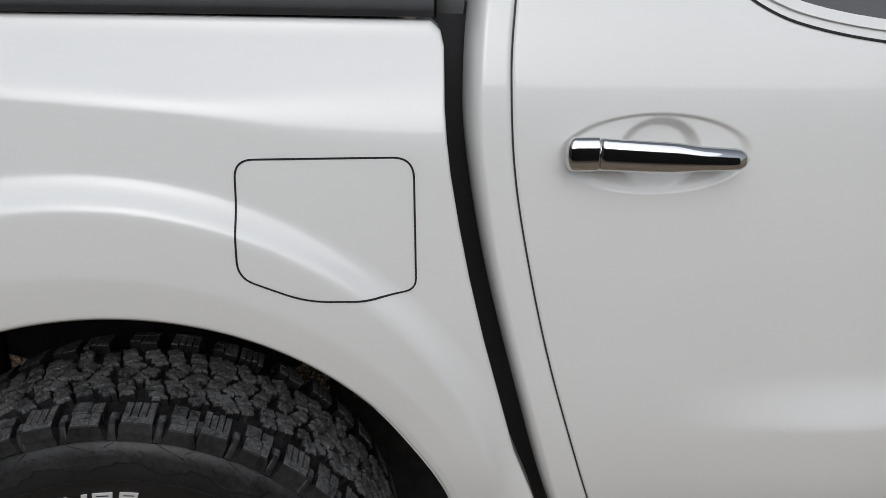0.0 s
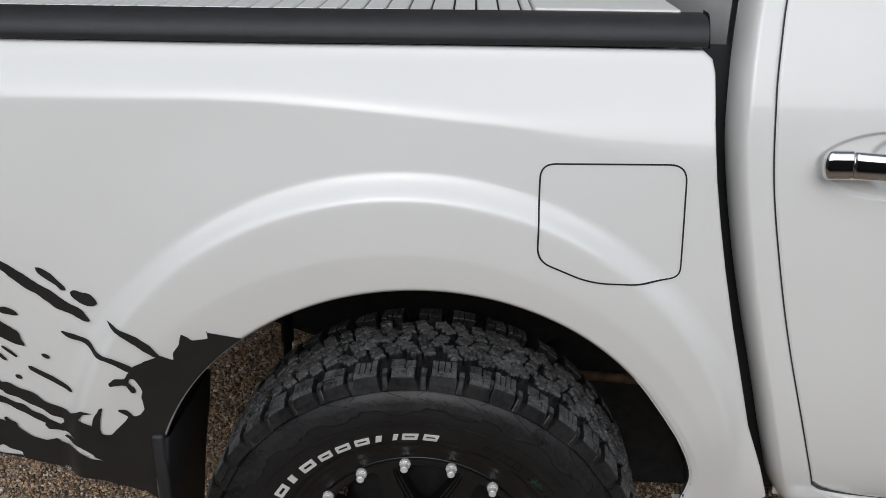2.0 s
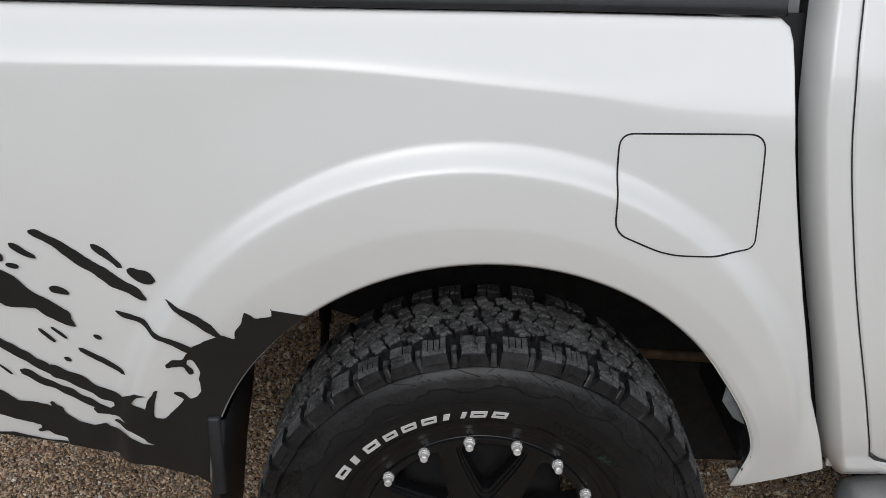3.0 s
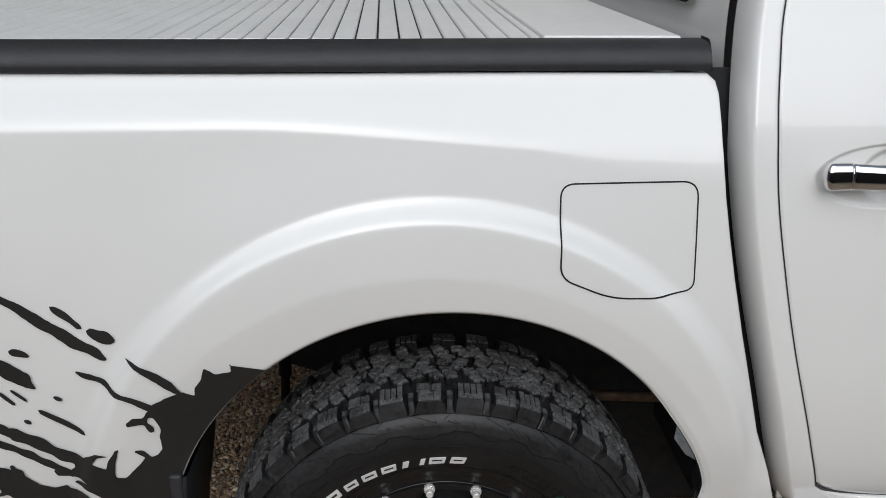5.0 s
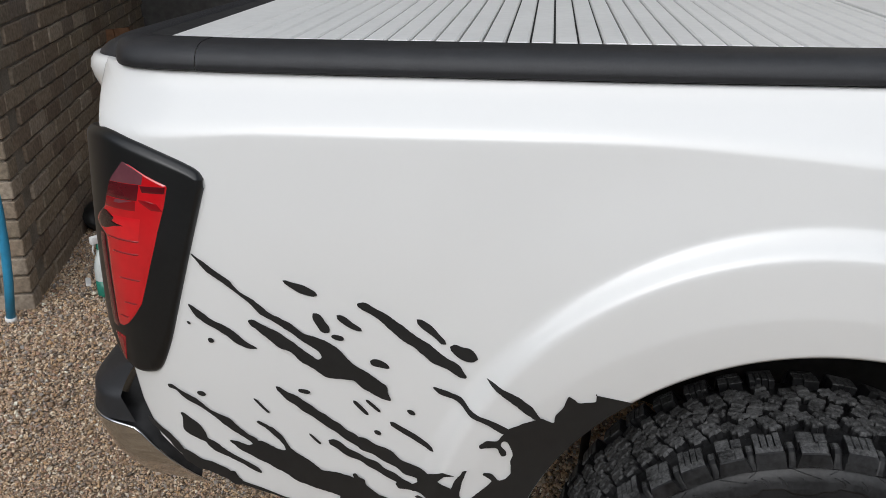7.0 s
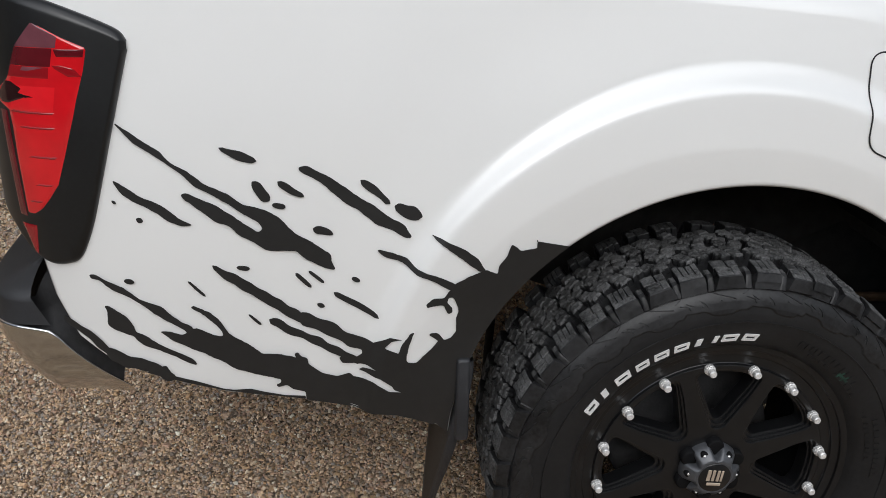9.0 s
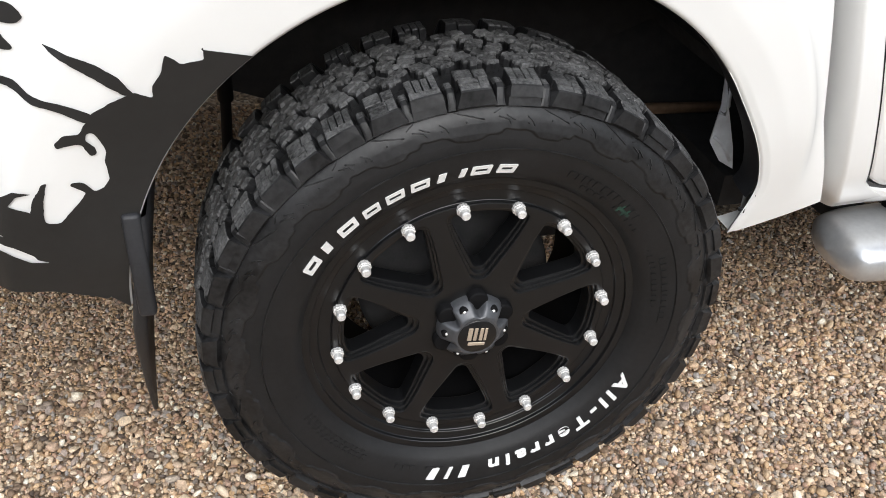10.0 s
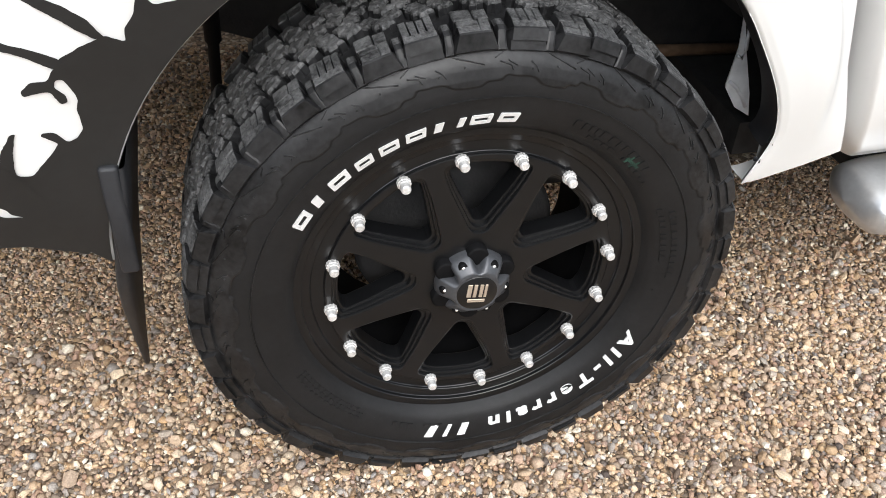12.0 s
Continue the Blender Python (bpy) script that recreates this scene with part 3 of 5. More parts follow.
mass = [(-0.631, 0.615), (-0.624, 0.625), (-0.604, 0.617), (-0.595, 0.624), (-0.598, 0.646), (-0.579, 0.645), (-0.552, 0.661), (-0.533, 0.656), (-0.550, 0.654), (-0.561, 0.642), (-0.540, 0.632), (-0.519, 0.600), (-0.505, 0.570), (-0.528, 0.553), (-0.546, 0.562), (-0.549, 0.569), (-0.568, 0.585), (-0.592, 0.592), (-0.601, 0.594), (-0.595, 0.599), (-0.574, 0.600), (-0.589, 0.605), (-0.626, 0.606)]
decal(rounded(mass, 0.002, 3))
strip = [(-0.892, 0.617), (-0.884, 0.597), (-0.850, 0.584), (-0.813, 0.567), (-0.796, 0.563), (-0.770, 0.563), (-0.749, 0.555), (-0.718, 0.546), (-0.686, 0.543), (-0.686, 0.5368), (-0.723, 0.544), (-0.767, 0.5525), (-0.809, 0.5625), (-0.859, 0.580), (-0.895, 0.594), (-0.922, 0.606), (-0.910, 0.613)]
decal(rounded(strip, 0.003, 3))

# two small black clips on the arch lip
for x, z in ((0.4640, 0.5070), (0.4560, 0.4760)):
    hold("lip_clip", block(-0.0022, -0.0008, -0.0035, 0.0022, 0.010, 0.0035, 0.0005, 1), PLASTIC, bed, "", Matrix.Translation((x, bed_y(x, z) + 0.0035, z)) @ pose(0, 0, 0, 0, -20, 30))

# ---- cab ----
DOOR_X = 1.50


def cab_quarter():
    rows = []
    for i in range(90):
        z = 0.438 + (1.62 - 0.438) * i / 89
        xg, xd = line_at(z, CAB_EDGE) + 0.010, line_at(max(z, 0.50), DOOR_EDGE) - 0.0013
        if z < 0.50:
            xd += 1.6 * (0.50 - z)
        tuck = 0.02 * step(0.468, 0.438, z)
        line = []
        for k in range(34):
            u = (k / 33) ** 2.2
            x = xg - 0.008 + (xd - xg + 0.008) * u
            d = min(max(1 - (x - xg + 0.008) / 0.019, 0.0), 0.9999)
            line.append((x, cab_y(x, z) + 0.075 * (1 - math.sqrt(1 - d * d)) + tuck + 0.003 * (u > 0.985), z))
        x, y, z = line[-1]
        line.append((x, y + 0.03, z))
        rows.append(line)
    return sheet(len(rows), len(rows[0]), lambda i, j: rows[i][j], True)


def door_skin():
    rows = []
    for i in range(212):
        u = 0.34 * i / 150 if i <= 150 else 0.34 + 0.66 * (i - 150) / 61
        foot = line_at(0.66 + (DOOR_X - 0.66) * u, DOOR_FOOT)
        line = []
        for j in range(241):
            z = foot + (1.02 - foot) * j / 70 if j <= 70 else (1.02 + 0.145 * (j - 70) / 110 if j <= 180 else 1.165 + 0.455 * (j - 180) / 60)
            x = line_at(z, DOOR_EDGE) * (1 - u) + DOOR_X * u + 0.0012 * (1 - u)
            fold = 0.003 * (i == 0 or j == 0)
            line.append((x, cab_y(x, z) + fold, z))
        rows.append([(line[0][0], line[0][1] + 0.03, line[0][2])] + line)
    return sheet(len(rows), len(rows[0]), lambda i, j: rows[i][j])


def cab_sill():
    rows = []
    for i in range(70):
        x = 0.672 + (DOOR_X - 0.672) * i / 69
        top = line_at(x, DOOR_FOOT) - 0.0045
        foot = 0.440 + 0.008 * step(0.74, 0.67, x)
        line = [(x, cab_y(x, top) + 0.03, top), (x, cab_y(x, top) + 0.002, top)]
        for j in range(1, 10):
            z = top + (foot - top) * j / 9
            line.append((x, cab_y(x, z) - 0.005 * math.sin(math.pi * j / 9) * step(0.68, 0.80, x) + 0.004 * step(0.74, 0.68, x) + 0.016 * (j / 9) ** 2, z))
        line.append((x, cab_y(x, foot) + 0.12, foot - 0.005))
        rows.append(line)
    return sheet(len(rows), len(rows[0]), lambda i, j: rows[i][j])


cab = hold("cab_corner", cab_quarter(), WHITE, truck, "gloss white cab corner behind the rear door")
door = hold("rear_door", door_skin(), WHITE, truck, "gloss white rear door with a hollow behind its handle")
# dark sheet added for the shade in the gap between bed and cab
hold("cab_gap_seal", sheet(30, 2, lambda i, j: (line_at(0.42 + 0.815 * i / 29, CAB_EDGE) - 0.055 + 0.075 * j, cab_y(0.48, 0.42 + 0.815 * i / 29) + 0.092, 0.42 + 0.815 * i / 29), True), GAP, cab)
hold("door_sill", cab_sill(), WHITE, truck, "white sill below the rear door")
edge = [(line_at(z, DOOR_EDGE), z) for z in np.linspace(1.60, 0.515, 90)]
foot_line = [(x, line_at(x, DOOR_FOOT) - 0.002) for x in np.linspace(0.674, DOOR_X, 70)]
hold("door_gap", ribbon(edge + foot_line, 0.010, -0.007, cab_y, False), SEAL, cab, "dark grey door seal")
# window, its seal and the pressed frame round it
WIN = [(0.775, 1.335), (0.805, 1.292), (0.86, 1.2655), (0.93, 1.2505), (1.02, 1.2395), (1.20, 1.228), (1.47, 1.222), (1.47, 1.55), (0.93, 1.55)]
win = rounded(WIN, [0.04, 0.03, 0.05, 0.05, 0.08, 0.1, 0.004, 0.02, 0.06], 5)
hold("window_glass", drape(win, 0.002, 0.03, cab_y), GLASS, door, "dark tinted rear door window")
hold("window_trim", ribbon(dense(win), 0.013, 0.0045, cab_y), WHITE, door, "white window surround")
grow = [(p[0] + (p[0] - 1.15) * 0.026, p[1] + (p[1] - 1.45) * 0.095) for p in win]
hold("window_seal", ribbon(dense(grow), 0.0035, 0.0012, cab_y), GAP, door)


HANDLE_SECTION = [(-1.0, 0.0), (-0.95, 0.55), (-0.65, 0.86), (-0.15, 0.99), (0.15, 0.97), (0.42, 0.84), (0.62, 0.62), (0.75, 0.36), (0.82, 0.12), (0.87, -0.10), (0.92, -0.32), (0.92, -0.50), (0.82, -0.72), (0.58, -0.90), (0.2, -1.0), (-0.4, -0.97), (-0.85, -0.65), (-0.98, -0.3)]


# chrome handle: a fixed end with the lock and a tapering pull
def handle_piece(x0, x1, shape, n=28):
    rows = []
    for i in range(n):
        t = i / (n - 1)
        x = x0 + (x1 - x0) * t
        h, d, zc, out = shape(t)
        line = []
        for u, v in HANDLE_SECTION:
            line.append((x, cab_base(x) - out - d * u, zc + h * v))
        line.append(line[0])
        rows.append(line)
    me = sheet(n, len(HANDLE_SECTION) + 1, lambda i, j: rows[i][j])
    bm = bmesh.new()
    bm.from_mesh(me)
    bmesh.ops.remove_doubles(bm, verts=bm.verts, dist=1e-5)
    bmesh.ops.holes_fill(bm, edges=bm.edges)
    return from_bm(bm, True)


def cab_base(x):
    return line_at(1.091, DOOR_PROFILE) + YAW * x


def pull_shape(t):
    end = math.sqrt(max(1 - max((t - 0.90) / 0.10, 0) ** 2, 0.02))
    h = (0.0205 - 0.0030 * t - 0.0030 * step(0.45, 0.72, t) - 0.001 * step(0.7, 1.0, t)) * end
    return h, 0.012 * end, 1.0945 - 0.0085 * t + 0.001 * math.sin(math.pi * t), 0.026 + 0.007 * math.sin(math.pi * t)


def lock_shape(t):
    end = math.sqrt(max(1 - max((0.3 - t) / 0.3, 0) ** 2.5, 0.05))
    return 0.0215 * end, 0.013 * end, 1.0945, 0.025


handle = hold("door_handle", handle_piece(0.613, 0.808, pull_shape), CHROME, door, "chrome pull handle")
hold("handle_lock_cap", handle_piece(0.571, 0.6115, lock_shape), CHROME, door, "chrome lock cap of the handle")

# cab back wall with the rear window, roof and plain front of the cab
def wy(x, y):
    return y + YAW * x


def cab_back():
    """Starts where the cab corner has turned in, so that the two run on smoothly."""
    def f(i, j):
        z = 1.15 + 0.47 * j / 30
        x = line_at(z, CAB_EDGE) + 0.002
        y0 = cab_y(x, z) + 0.109
        d = (1.50 - y0) * (i / 30) ** 1.6
        return (x - 0.054 * d, y0 + d, z)
    return sheet(31, 31, f)


hold("cab_back", cab_back(), WHITE, truck, "white cab back panel")
rw = rounded([(0.35, 1.318), (0.6, 1.325), (1.1, 1.325), (1.35, 1.318), (1.28, 1.60), (0.40, 1.60)], [0.035, 0.1, 0.1, 0.035, 0.05, 0.05], 6)
bm = bmesh.new()
bm.faces.new([bm.verts.new((line_at(p.y, CAB_EDGE) - 0.013 - 0.054 * (p.x - 0.14), wy(0.48, p.x), p.y)) for p in rw])
hold("rear_window", from_bm(bm), GLASS, truck, "dark cab rear window")


def cab_shell():
    """Roof, far side and front closing of the cab."""
    shape = [(0.10, 0.42), (0.06, 0.66), (0.09, 1.1), (0.16, 1.3), (0.29, 1.62), (0.36, 1.70), (0.60, 1.74), (1.10, 1.74), (1.34, 1.70), (1.41, 1.62), (1.54, 1.3), (1.61, 1.1), (1.64, 0.66), (1.60, 0.42)]
    xs = [0.56, 0.62, 0.80, 1.5, 1.9, 2.0]
    ks = [0.0, 0.6, 1, 1, 1, 0.97]

    def f(i, j):
        y, z = shape[j]
        x = xs[i]
        if z < 1.62:
            x = max(x, 0.70 if y < 0.8 else 0.5)
            y = y + (0.06 if y < 0.8 and x < 1.55 else 0.0)
        else:
            z = 1.62 + (z - 1.62) * ks[i]
        return (x, wy(x, y), z)
    return sheet(len(xs), len(shape), f, True)


hold("cab_shell", cab_shell(), WHITE, truck, "white cab roof and far side")
hold("cab_floor", block(0.50, wy(1, 0.16), 0.40, 2.0, wy(1, 1.52), 0.46), UNDER, truck)
bm = bmesh.new()
bm.faces.new([bm.verts.new((2.0, wy(2, y), z)) for y, z in [(0.10, 0.42), (0.06, 0.66), (0.09, 1.1), (0.29, 1.62), (0.6, 1.74), (1.1, 1.74), (1.41, 1.62), (1.61, 1.1), (1.64, 0.66), (1.60, 0.42)]])
hold("cab_front", from_bm(bm), UNDER, truck)

# ---- bed top: roller cover, lid box, far side, tailgate ----
def cross(x, y0, y1, z0, z1, w, name, mat, parent, bevel=0.0015, label="", mesh=None):
    me = mesh or block(-w / 2, 0, z0, w / 2, y1 - y0, z1, bevel, 1)
    return hold(name, me, mat, parent, label, Matrix.Translation((x, wy(x, y0), 0)) @ pose(0, 0, 0, 0, 0, 1.6))


cover = hold("roller_cover", block(-1.06, 0.26, 1.262, 0.40, 1.44, 1.272), UNDER, truck, "slatted silver roller cover over the bed", pose(0, 0, 0, 0, 0, 3.15))
slat_mesh = block(-0.0156, 0, 1.268, 0.0156, 1.225, 1.279, 0.0022, 1)
slat_mesh.materials.append(SLAT)
for k in range(30):
    x = 0.1213 - 0.0349 * k
    hold("slat", slat_mesh, SLAT, cover, "", pose(0, 0, 0, 0, 0, -3.15) @ Matrix.Translation((x, wy(x, 0.196), 0)) @ pose(0, 0, 0, 0, 0, 1.7))
hold("cover_end_strip", block(-0.0070, 0, 1.268, 0.0070, 1.225, 1.279, 0.0018, 1), SLAT, truck, "", Matrix.Translation((0.148, wy(0.148, 0.196), 0)) @ pose(0, 0, 0, 0, 0, 1.7))
hold("cover_box_lid", block(-0.118, 0, 1.262, 0.105, 1.225, 1.2825, 0.003, 2), SLAT, truck, "plain silver lid of the roller cover box", Matrix.Translation((0.276, wy(0.276, 0.196), 0)) @ pose(0, 0, 0, 0, 0, 1.7))
hold("cover_end_bar", block(-0.044, 0.0, 1.262, 0.044, 1.225, 1.277, 0.003, 1), SLAT, truck, "plain silver end bar of the roller cover", Matrix.Translation((-0.9535, wy(-0.9535, 0.196), 0)) @ pose(0, 0, 0, 0, 0, 1.7))
hold("bed_front_wall", block(0.395, wy(0.4, 0.17), 0.70, 0.415, wy(0.4, 1.5), 1.255, 0.003, 1), UNDER, truck)
far = [(0.0, 1.20), (0.006, 1.262), (0.02, 1.281), (0.07, 1.284), (0.10, 1.27), (0.115, 1.24), (0.15, 1.15), (0.19, 1.0), (0.20, 0.80), (0.17, 0.55)]
hold("far_bed_side", sheet(2, len(far), lambda i, j: (-1.10 + 1.51 * i, wy(-1.10 + 1.51 * i, 1.40 + far[j][0]), far[j][1]), True), WHITE, truck, "far white bed side")
hold("far_rail_cap", sheet(2, 5, lambda i, j: (-1.10 + 1.51 * i, wy(-1.10 + 1.51 * i, 1.398 + far[j + 1][0]), far[j + 1][1] + 0.004), True), PLASTIC, truck)
# tailgate: rounds the corner in plan, with a lip along its top and a black cap inside the lip
GATE_PLAN = [(-0.04, -1.055, 0.110), (0.0, -1.088, 0.133), (0.03, -1.113, 0.149), (0.06, -1.133, 0.172), (0.10, -1.148, 0.208), (0.16, -1.155, 0.266), (0.50, -1.157, 0.608), (0.95, -1.155, 1.058), (1.36, -1.125, 1.465)]


def gate_point(s, inward, z):
    def at(t):
        return Vector((line_at(t, [(p[0], p[1]) for p in GATE_PLAN]), line_at(t, [(p[0], p[2]) for p in GATE_PLAN])))
    p, d = at(s), (at(s + 0.01) - at(s - 0.005)).normalized()
    return (p.x + d.y * inward, p.y - d.x * inward, z)


GATE_SIDE = [(0.022, 1.238), (0.016, 1.2455), (0.008, 1.2475), (0.001, 1.2450), (-0.004, 1.238), (-0.006, 1.227), (-0.003, 1.213), (0.004, 1.197), (0.014, 1.180), (0.021, 1.160), (0.023, 1.10), (0.024, 0.90), (0.026, 0.72)]
GATE_CAP = [(0.010, 1.2445), (0.013, 1.2510), (0.024, 1.2600), (0.045, 1.2700), (0.060, 1.2725), (0.095, 1.2725), (0.100, 1.262)]
GATE_S = [-0.02 + 1.38 * (k / 47) ** 1.7 for k in range(48)]
hold("tailgate", sheet(48, len(GATE_SIDE), lambda i, j: gate_point(GATE_S[i], *GATE_SIDE[j]), True), WHITE, truck, "white tailgate with a lip along its top")
hold("tailgate_cap", sheet(48, len(GATE_CAP), lambda i, j: gate_point(GATE_S[i] + 0.004, GATE_CAP[j][0] * (0.85 + 0.15 * step(0.0, 0.10, GATE_S[i])), GATE_CAP[j][1]), False), PLASTIC, truck, "black plastic cap along the tailgate top")

# lens tones; the blackish and lit ones put shade and light into colour
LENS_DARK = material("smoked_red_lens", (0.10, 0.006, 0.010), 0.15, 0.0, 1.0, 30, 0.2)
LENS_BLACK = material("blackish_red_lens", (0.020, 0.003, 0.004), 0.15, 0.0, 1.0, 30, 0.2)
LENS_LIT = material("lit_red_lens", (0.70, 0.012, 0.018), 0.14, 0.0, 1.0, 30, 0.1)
LENS_SMOKE = material("smoky_lens", (0.14, 0.045, 0.058), 0.18, 0.0, 1.0, 40, 0.25)
# ---- tail lamp: wraps the rear corner ----
def corner_point(s, z, lift=0.0):
    """s runs along the side to the rear corner (metres from x = -0.894) and on across the back."""
    if s < 0.13:
        x, y = -0.894 - s, bed_y(-0.894 - s, z)
        nx, ny = -0.47 * (s / 0.13) ** 2, -1.0
    else:
        a = min((s - 0.13) / 0.13, 1.0) * math.pi / 2
        x, y = -1.024 - 0.076 * math.sin(a), bed_y(-1.024, z) + 0.036 * math.sin(a) + 0.050 * (1 - math.cos(a)) + max(s - 0.26, 0)
        nx, ny = -0.036 * math.cos(a) - 0.050 * math.sin(a), -0.076 * math.cos(a)
    n = math.hypot(nx, ny)
    return (x + nx / n * lift, y + ny / n * lift, z)


TOPZ = [(0.0, 1.104), (0.006, 1.114), (0.020, 1.123), (0.062, 1.141), (0.10, 1.154), (0.15, 1.165), (0.20, 1.161), (0.30, 1.150), (0.34, 1.146)]
BOTZ = [(0.0, 1.092), (0.005, 1.075), (0.026, 1.0), (0.064, 0.87), (0.079, 0.83), (0.092, 0.805), (0.105, 0.795), (0.135, 0.79), (0.16, 0.80), (0.20, 0.835), (0.26, 0.86), (0.34, 0.87)]


def lamp_shell():
    rows = []
    for i in range(80):
        s = 0.34 * (i / 79) ** 1.4
        lo, hi = line_at(s, BOTZ), line_at(s, TOPZ)
        line = [corner_point(s, lo, -0.012)]
        for j in range(50):
            u = 0.5 - 0.5 * math.cos(math.pi * j / 49)
            z = lo + (hi - lo) * u
            d = min((z - lo) * (0.45 if s < 0.1 else 1.0), hi - z, s * 1.2 + 0.001) / 0.010
            line.append(corner_point(s, z, 0.001 + 0.011 * math.sqrt(max(min(d, 1), 0))))
        line.append(corner_point(s, hi, -0.012))
        rows.append(line)
    return sheet(80, 52, lambda i, j: rows[i][j])


lamp = hold("tail_lamp", lamp_shell(), LAMP_BLACK, truck, "tail lamp with a black surround and red lens on the rear corner")


def straight(t, rows):
    """A line of straight pieces through rows of (t, value)."""
    for (a, p), (b, q) in zip(rows, rows[1:]):
        if t <= b:
            return p + (q - p) * max(t - a, 0.0) / (b - a)
    return rows[-1][1]


def lens_patch(lo, hi, lift, nu=14, nv=24, roll=0.0012):
    """A piece of the lens between two edges, each rows of (z, distance along the corner)."""
    z0, z1 = lo[0][0], lo[-1][0]

    def f(i, j):
        z = z0 + (z1 - z0) * i / (nv - 1)
        a, b = straight(z, lo), straight(z, hi)
        u = j / (nu - 1)
        e = min(u, 1 - u, i / (nv - 1), 1 - i / (nv - 1)) * 10
        return corner_point(a + (b - a) * u, z, lift - roll * (1 - min(e, 1)) ** 2)
    return sheet(nv, nu, f, True)


LENS_LO = [(0.864, 0.150), (0.876, 0.131), (0.890, 0.119), (0.914, 0.102), (0.954, 0.088), (1.010, 0.070), (1.068, 0.052), (1.096, 0.046), (1.110, 0.078), (1.127, 0.110)]
LENS_HI = [(0.864, 0.156), (0.902, 0.158), (0.946, 0.160), (0.988, 0.160), (1.011, 0.163), (1.018, 0.178), (1.027, 0.189), (1.036, 0.181), (1.052, 0.160), (1.072, 0.149), (1.100, 0.136), (1.127, 0.112)]
hold("red_lens", lens_patch(LENS_LO, LENS_HI, 0.0136, 20, 80, 0.0022), LENS, lamp, "bright red lens")
hold("smoky_facet", lens_patch([(1.096, 0.084), (1.110, 0.081), (1.126, 0.109)], [(1.096, 0.137), (1.126, 0.112)], 0.0140, 10, 16, 0.0003), LENS_SMOKE, lamp, "smoky grey-red tip of the lens")
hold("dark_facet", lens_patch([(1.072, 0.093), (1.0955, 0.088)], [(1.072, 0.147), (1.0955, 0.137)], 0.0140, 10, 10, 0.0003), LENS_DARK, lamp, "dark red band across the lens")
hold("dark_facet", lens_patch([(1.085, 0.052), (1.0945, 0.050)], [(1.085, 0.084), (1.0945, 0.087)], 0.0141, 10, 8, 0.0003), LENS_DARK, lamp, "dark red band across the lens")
hold("deep_facet", lens_patch([(1.057, 0.097), (1.0715, 0.095)], [(1.057, 0.153), (1.0715, 0.147)], 0.0140, 10, 8, 0.0003), LENS_DEEP, lamp, "deep red facet inside the lens")
# blurred reflection, painted as a paler patch
hold("bright_facet", lens_patch([(1.066, 0.122), (1.071, 0.100)], [(1.066, 0.132), (1.071, 0.128)], 0.0143, 8, 5, 0.0002), LENS_SMOKE, lamp)
hold("deep_facet", lens_patch([(1.060, 0.056), (1.070, 0.064), (1.074, 0.080)], [(1.060, 0.072), (1.070, 0.088), (1.074, 0.091)], 0.0141, 8, 8, 0.0003), LENS_DEEP, lamp)
# lit part of the lens, painted as a brighter patch
hold("bright_facet", lens_patch([(1.013, 0.096), (1.046, 0.090)], [(1.013, 0.157), (1.034, 0.150), (1.046, 0.150)], 0.0140, 10, 10, 0.0003), LENS_LIT, lamp, "brighter red patch, light painted into the lens colour")
# arrow-shaped shade, painted in blackish red
hold("shadow_arrow", lens_patch([(1.021, 0.158), (1.029, 0.136), (1.032, 0.117), (1.036, 0.140), (1.042, 0.134), (1.050, 0.150)], [(1.021, 0.170), (1.028, 0.176), (1.036, 0.172), (1.050, 0.160)], 0.0143, 10, 20, 0.0003), LENS_BLACK, lamp, "dark red arrow-shaped shade inside the lens")
for z, s0, s1 in ((1.010, 0.094, 0.157), (0.990, 0.096, 0.146), (0.950, 0.098, 0.138), (0.911, 0.108, 0.134), (0.886, 0.126, 0.148)):
    hold("lens_rib", lens_patch([(z, s0 + 0.004), (z + 0.0028, s0)], [(z, s1), (z + 0.0028, s1 - 0.006)], 0.0148, 10, 4, 0.0010), LENS_DEEP, lamp)
hold("lower_lens", lens_patch([(0.806, 0.150), (0.850, 0.144)], [(0.806, 0.153), (0.826, 0.162), (0.850, 0.172)], 0.0136, 8, 12), LENS_DEEP, lamp, "deep red lower lens")
hold("inner_lens", lens_patch([(0.862, 0.158), (0.902, 0.160), (1.010, 0.165)], [(0.862, 0.172), (0.95, 0.176), (1.010, 0.178)], 0.0136, 8, 20), LENS_DARK, lamp, "smoked red inner lens")

# ---- rear bumper: chrome below, black step pad above ----
def bumper_path(t):
    """Plan of the bumper's outer face: from the side, round the corner and along the back."""
    pts = [(0.0, -0.962, -0.010), (0.09, -1.047, 0.004), (0.155, -1.104, 0.014), (0.21, -1.138, 0.042), (0.27, -1.158, 0.095), (0.39, -1.172, 0.21), (0.70, -1.185, 0.52), (1.05, -1.185, 0.87), (1.6, -1.15, 1.42)]
    return line_at(t, [(p[0], p[1]) for p in pts]), line_at(t, [(p[0], p[2]) for p in pts])


def sweep(shape, t0, t1, n=60, slant=0.0):
    def f(i, j):
        t = t0 + (t1 - t0) * i / (n - 1)
        t += slant * (1 - j / 13) * max(1 - (t - t0) / 0.12, 0.0)
        x, y = bumper_path(t)
        x2, y2 = bumper_path(t + 0.01)
        d = Vector((x2 - x, y2 - y)).normalized()
        out, z = shape(j, t)
        return (x + d.y * out, y - d.x * out + 0.0, z)
    return sheet(n, 14, f)


CHROME_TOP = [(0.0, 0.551), (0.02, 0.579), (0.06, 0.633), (0.088, 0.672), (0.10, 0.679), (0.16, 0.686), (0.30, 0.692), (1.6, 0.692)]


